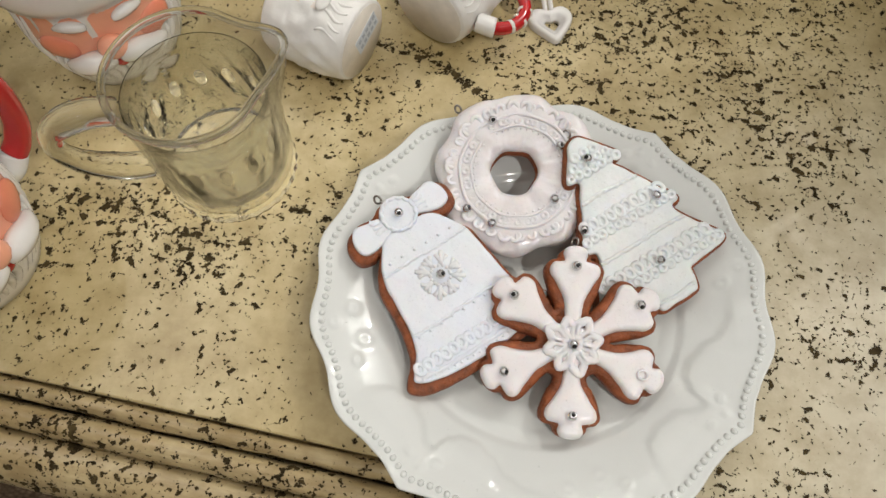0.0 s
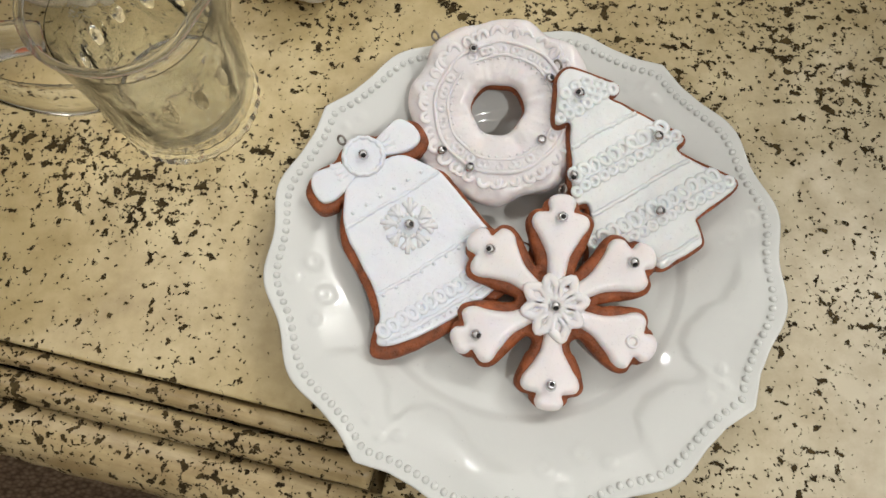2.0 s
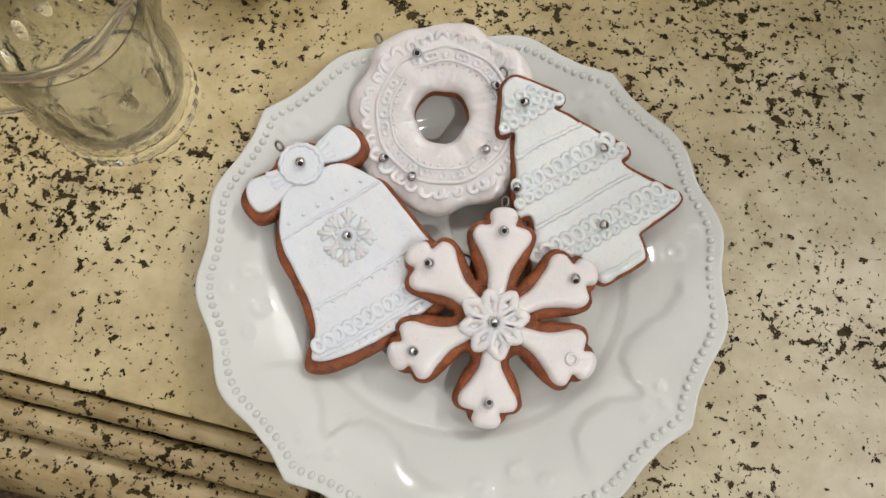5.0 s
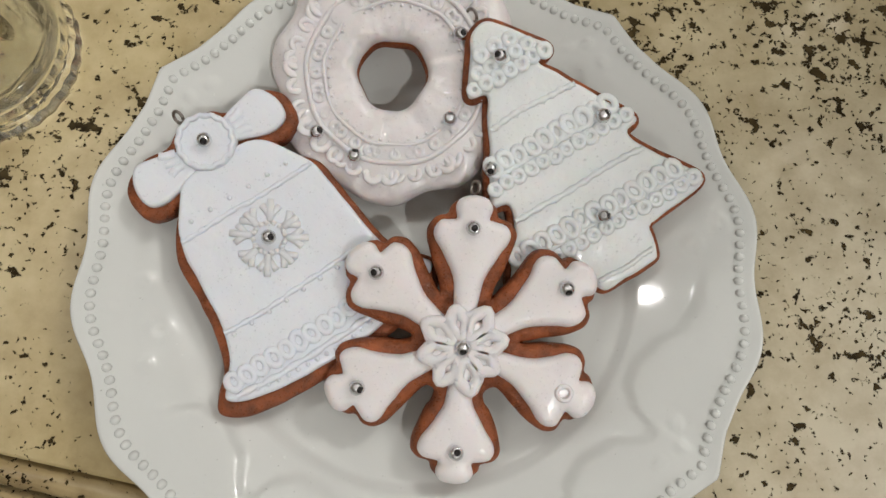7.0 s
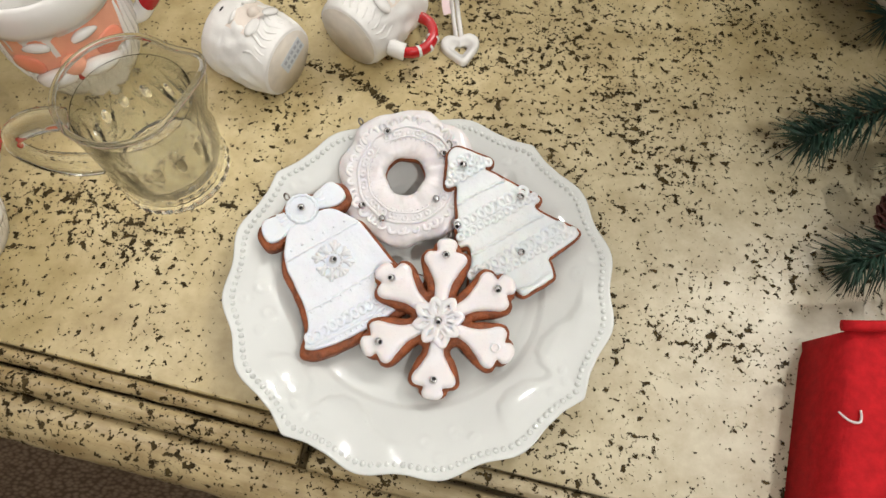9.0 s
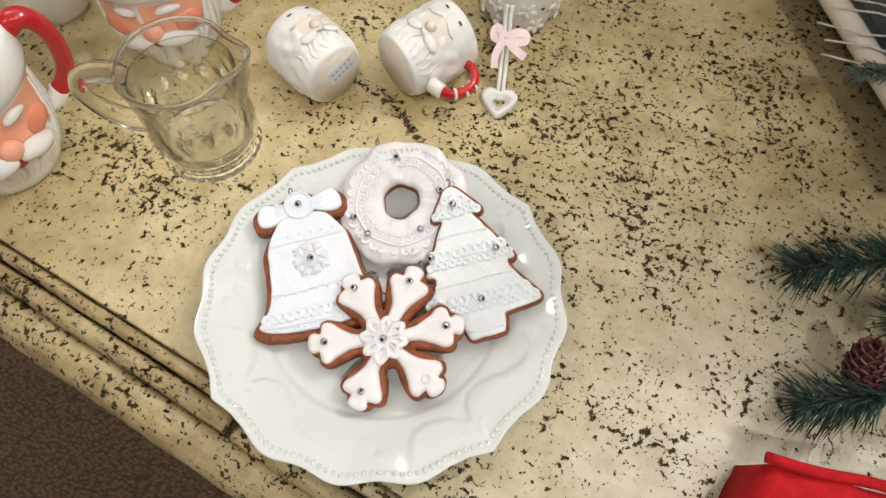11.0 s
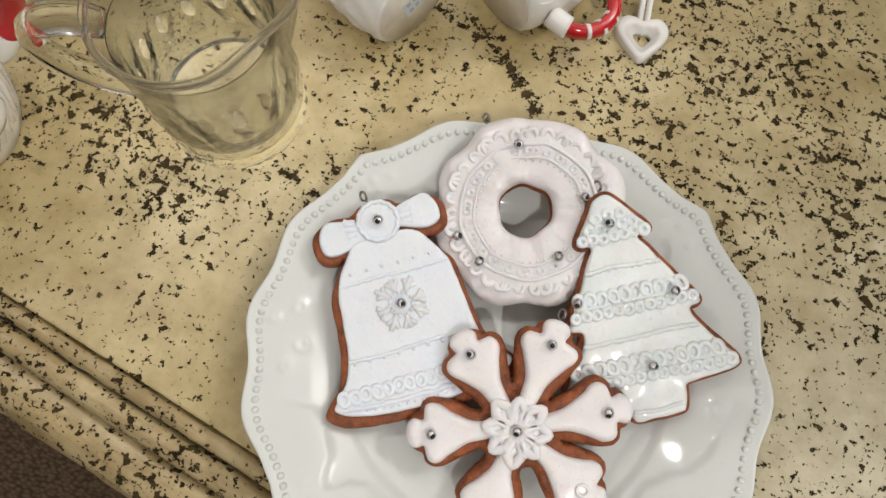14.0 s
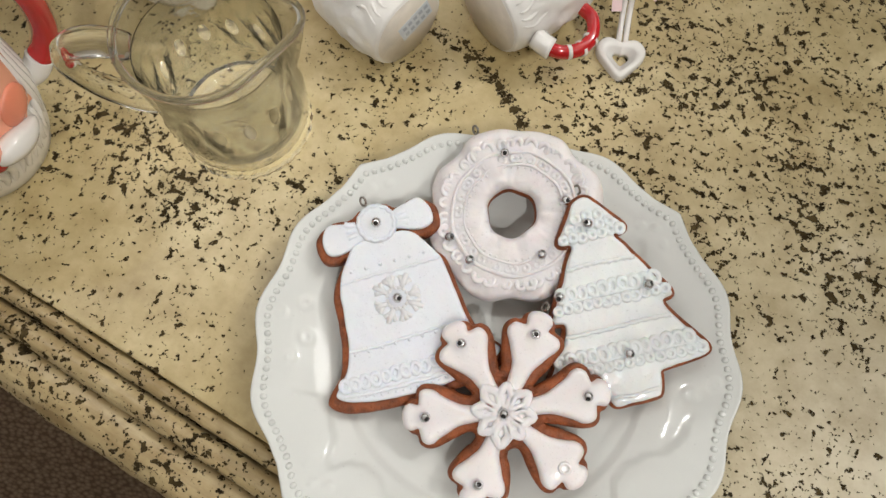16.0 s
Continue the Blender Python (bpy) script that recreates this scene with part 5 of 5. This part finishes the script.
def pine_branch(points, n, length, mat, droop=0.25, width=0.00055, fill=0.08):
    path = spline(points, 8, closed=False)
    part("stem", tube(path, lambda t: 0.0016 * (1 - 0.6 * t), 6), STEM, garland, "thin brown stem")
    bm = bmesh.new()
    for i in range(n):
        f = (fill + (1 - fill) * rnd.random()) * (len(path) - 1)
        k = min(int(f), len(path) - 2)
        p = path[k].lerp(path[k + 1], f - k)
        d = (path[k + 1] - path[k]).normalized()
        u = d.cross(Vector((0, 0, 1))).normalized()
        w = u.cross(d)
        a = rnd.uniform(0, 2 * math.pi)
        out = (math.cos(a) * u + math.sin(a) * w)
        way = (d * rnd.uniform(0.45, 1.1) + out).normalized()
        L = length * rnd.uniform(0.65, 1.1) * (0.75 if f > 0.93 * len(path) else 1)
        tip = p + way * L + Vector((0, 0, -droop * L * rnd.random()))
        tip.z = max(tip.z, 0.001)
        mid_p = p.lerp(tip, 0.5) + Vector((0, 0, 0.05 * L))
        s = way.cross(Vector((0.3, 0.2, 1))).normalized()
        q = way.cross(s).normalized()
        ring_a = [bm.verts.new(p + width * (math.cos(t) * s + math.sin(t) * q)) for t in (0, 2.1, 4.2)]
        ring_b = [bm.verts.new(mid_p + width * (math.cos(t) * s + math.sin(t) * q)) for t in (0, 2.1, 4.2)]
        e = bm.verts.new(tip)
        for j in range(3):
            bm.faces.new((ring_a[j], ring_a[(j + 1) % 3], ring_b[(j + 1) % 3], ring_b[j]))
            bm.faces.new((ring_b[j], ring_b[(j + 1) % 3], e))
    part("needles", bm, mat, garland)


pine_branch([(0.345, -0.060, 0.045), (0.350, 0.060, 0.050), (0.348, 0.200, 0.052), (0.345, 0.340, 0.050)], 900, 0.034, NEEDLE)
# tall boughs added out of view at right to shade the far corner
for k in range(9):
    gy = 0.02 + 0.055 * k
    pine_branch([(0.400, gy, 0.060), (0.395, gy + 0.02, 0.120), (0.385 + rnd.uniform(-0.02, 0.02), gy + rnd.uniform(-0.02, 0.05), 0.200 + rnd.uniform(-0.03, 0.04))], 420, 0.036, NEEDLE, width=0.0008)
pine_branch([(0.410, -0.060, 0.060), (0.415, 0.100, 0.070), (0.410, 0.300, 0.070), (0.400, 0.480, 0.060)], 900, 0.040, NEEDLE, width=0.0008)
# unseen overhang added above the tray to block lamp light from the tabletop
for k in range(15):
    gy = 0.17 + 0.024 * k
    pine_branch([(0.420, gy, 0.190), (0.360, gy + 0.01, 0.245), (0.218 + rnd.uniform(-0.015, 0.015), gy + rnd.uniform(-0.02, 0.02), 0.250 + rnd.uniform(-0.01, 0.03))], 520, 0.036, NEEDLE, width=0.0011)
# lower boughs, also added out of view, keep light off the table
for k in range(9):
    gy = 0.13 + 0.037 * k
    pine_branch([(0.370, gy, 0.060), (0.335, gy + 0.01, 0.100), (0.290 + rnd.uniform(-0.008, 0.008), gy + rnd.uniform(-0.015, 0.015), 0.120 + rnd.uniform(-0.015, 0.03))], 380, 0.034, NEEDLE, width=0.0011)
pine_branch([(0.345, 0.120, 0.045), (0.300, 0.122, 0.040), (0.255, 0.110, 0.033), (0.222, 0.096, 0.028)], 520, 0.027, NEEDLE)
pine_branch([(0.345, 0.060, 0.045), (0.305, 0.050, 0.038), (0.265, 0.030, 0.030), (0.236, 0.018, 0.024)], 520, 0.027, NEEDLE)
pine_branch([(0.345, 0.090, 0.050), (0.310, 0.086, 0.046), (0.275, 0.074, 0.040)], 300, 0.026, NEEDLE)
pine_branch([(0.345, 0.200, 0.050), (0.315, 0.196, 0.045), (0.284, 0.182, 0.038)], 320, 0.024, NEEDLE)
pine_branch([(0.345, 0.250, 0.070), (0.305, 0.245, 0.066), (0.262, 0.238, 0.062), (0.232, 0.230, 0.058)], 380, 0.013, FROSTED, width=0.0005)
pine_branch([(0.345, 0.310, 0.055), (0.290, 0.312, 0.066), (0.236, 0.306, 0.066)], 320, 0.013, FROSTED, width=0.0005)
for i in range(7):
    y = 0.240 + 0.015 * i + rnd.uniform(-0.003, 0.003)
    x = 0.196 + rnd.uniform(0, 0.020)
    part("pale_twig", tube([(x, y, 0.056), (x + 0.03, y + rnd.uniform(-0.003, 0.003), 0.0575), (x + 0.06, y - 0.002 + rnd.uniform(-0.006, 0.006), 0.059), (0.345, y, 0.060)], 0.00075, 5), PALE_STICK, garland, "pale glittered twig")

cone = thing("pine_cone", Matrix.Translation((0.2600, 0.0440, 0.034)) @ pose(0, 0, 0, -28, -18, 0), "small dark red-brown pine cone in the garland", "pine cone")
part("core", ball(0.0105, 0.8, 0.8, 1.1), CONE, cone)
bm = bmesh.new()
scale_mesh_pts = [(0, -0.0022, 0), (0.006, -0.0040, 0.0006), (0.0092, 0, 0.0016), (0.006, 0.0040, 0.0006), (0, 0.0022, 0), (0.0055, 0, 0.0020)]
v = [bm.verts.new(p) for p in scale_mesh_pts] + [bm.verts.new((p[0], p[1], p[2] - 0.0012)) for p in scale_mesh_pts[:5]]
for tri in ((0, 1, 5), (1, 2, 5), (2, 3, 5), (3, 4, 5), (4, 0, 5), (0, 6, 7, 1), (1, 7, 8, 2), (2, 8, 9, 3), (3, 9, 10, 4), (6, 10, 9, 8, 7)):
    bm.faces.new([v[k] for k in tri])
cone_scale = finish("cone_scale", bm, CONE, False)
for i in range(64):
    z = -0.010 + 0.021 * i / 63
    r = 0.0085 * math.sqrt(max(0.05, 1 - (z / 0.0125) ** 2))
    a = i * 2.39996
    share("cone_scale", cone_scale, cone, Matrix.Rotation(a, 4, "Z") @ Matrix.Translation((r * 0.6, 0, z)) @ Matrix.Rotation(radians(-18 - 52 * (i / 63)), 4, "Y") @ Matrix.Scale(1.0 - 0.25 * i / 63, 4))

cloth = thing("red_felt_bag", pose(0, 0, 0), "bright red felt bag with a rolled hem and white thread", "bag")
bm = bmesh.new()
corner, ax, ay = Vector((0.212, -0.020, 0)), Vector((0.997, 0.07, 0)), Vector((-0.26, -0.965, 0))
N = 26
top, bot = [], []
for j in range(N + 1):
    for i in range(N + 1):
        u, w = i / N * 0.17, j / N * 0.15
        p = corner + ax * u + ay * w
        e = min(u, w, 0.17 - u, 0.15 - w)
        h = 0.039 * (1 - math.exp(-max(e, 0) / 0.0022)) + 0.004 * noise.noise(Vector((u * 25, w * 25, 1))) * min(1, e / 0.01) + 0.004 * math.exp(-((w - 0.004) / 0.004) ** 2)
        top.append(bm.verts.new((p.x, p.y, max(h, 0.0))))
for j in range(N):
    for i in range(N):
        k = j * (N + 1) + i
        bm.faces.new((top[k], top[k + 1], top[k + N + 2], top[k + N + 1]))
rim_i = [i for i in range(N + 1)] + [(N + 1) * j + N for j in range(1, N + 1)] + [(N + 1) * N + i for i in range(N - 1, -1, -1)] + [(N + 1) * j for j in range(N - 1, 0, -1)]
bm.faces.new([top[k] for k in rim_i])
part("felt_body", bm, RED_CLOTH, cloth)
hem = [corner + ax * (0.002 + 0.166 * i / 20) + ay * (0.0035 + 0.0012 * math.sin(i * 0.8)) + Vector((0, 0, 0.0405 + 0.0012 * math.sin(i * 1.1))) for i in range(21)]
part("rolled_hem", tube(hem, 0.0030, 8), RED_CLOTH, cloth, "rolled red hem")
p0 = corner + ax * 0.004 + ay * 0.048 + Vector((0, 0, 0.0398))
part("white_thread", tube(spline([p0, p0 + Vector((0.004, -0.004, 0.0004)), p0 + Vector((0.009, -0.0045, 0.0004)), p0 + Vector((0.0105, 0.001, 0.0004))], 5, closed=False), 0.0006, 6), WHITE_THREAD, cloth, "loose white thread")

tray = thing("deep_tray", pose(0.2280, 0.2715, 0, 0, 0, -60.5), "deep dark grey tray with a beige rim under the garland", "tray")
bm = bmesh.new()
outer = [Vector(p) for p in ((-0.17, 0.004), (0.13, 0.004), (0.13, 0.20), (-0.17, 0.20))]
inner = [Vector(p) for p in ((-0.16, 0.014), (0.12, 0.014), (0.12, 0.19), (-0.16, 0.19))]
foot = [Vector(p) for p in ((-0.10, 0.075), (0.06, 0.075), (0.06, 0.125), (-0.10, 0.125))]
well = [Vector(p) for p in ((-0.10, 0.065), (0.06, 0.065), (0.06, 0.135), (-0.10, 0.135))]
rings(bm, [[Vector((*p, z)) for p in loop] for loop, z in ((foot, 0.0), (foot, 0.004), (outer, 0.041), (outer, 0.044), (inner, 0.044), (well, 0.010))])
part("tray_body", bm, TRAY_DARK, tray, "dark grey flared sides and floor", smooth=False)
part("tray_rim", tube([(-0.168, 0.0085, 0.046), (-0.05, 0.0085, 0.0463), (0.128, 0.0085, 0.046)], 0.0078, 16), TRAY_RIM, tray, "beige raised rim")


# ---------------------------------------------------------------- things half hidden at the back
tumbler = thing("glass_tumbler", pose(-0.1270, 0.2680, 0), "small clear glass tumbler behind the lying mugs", "tumbler")
part("glass_wall", lathe([(0.020, 0.001), (0.0235, 0.0), (0.0255, 0.002), (0.0262, 0.006), (0.0275, 0.030), (0.0290, 0.062), (0.0282, 0.064), (0.0274, 0.062), (0.0258, 0.030), (0.0240, 0.009), (0.012, 0.0075)], 64), GLASS, tumbler)
bowl = thing("white_bowl", pose(-0.3330, 0.1560, 0), "plain white ceramic bowl behind the novelty mug", "bowl")
part("bowl_body", lathe([(0.018, 0.0), (0.0215, 0.0), (0.0225, 0.004), (0.030, 0.014), (0.0365, 0.030), (0.0395, 0.048), (0.0385, 0.0495), (0.0372, 0.048), (0.0340, 0.031), (0.027, 0.016), (0.012, 0.008)], 64,
                        radius=lambda r, z, a: r * (1 + 0.02 * math.sin(9 * a) * z / 0.05)), WHITE_GLAZE, bowl)
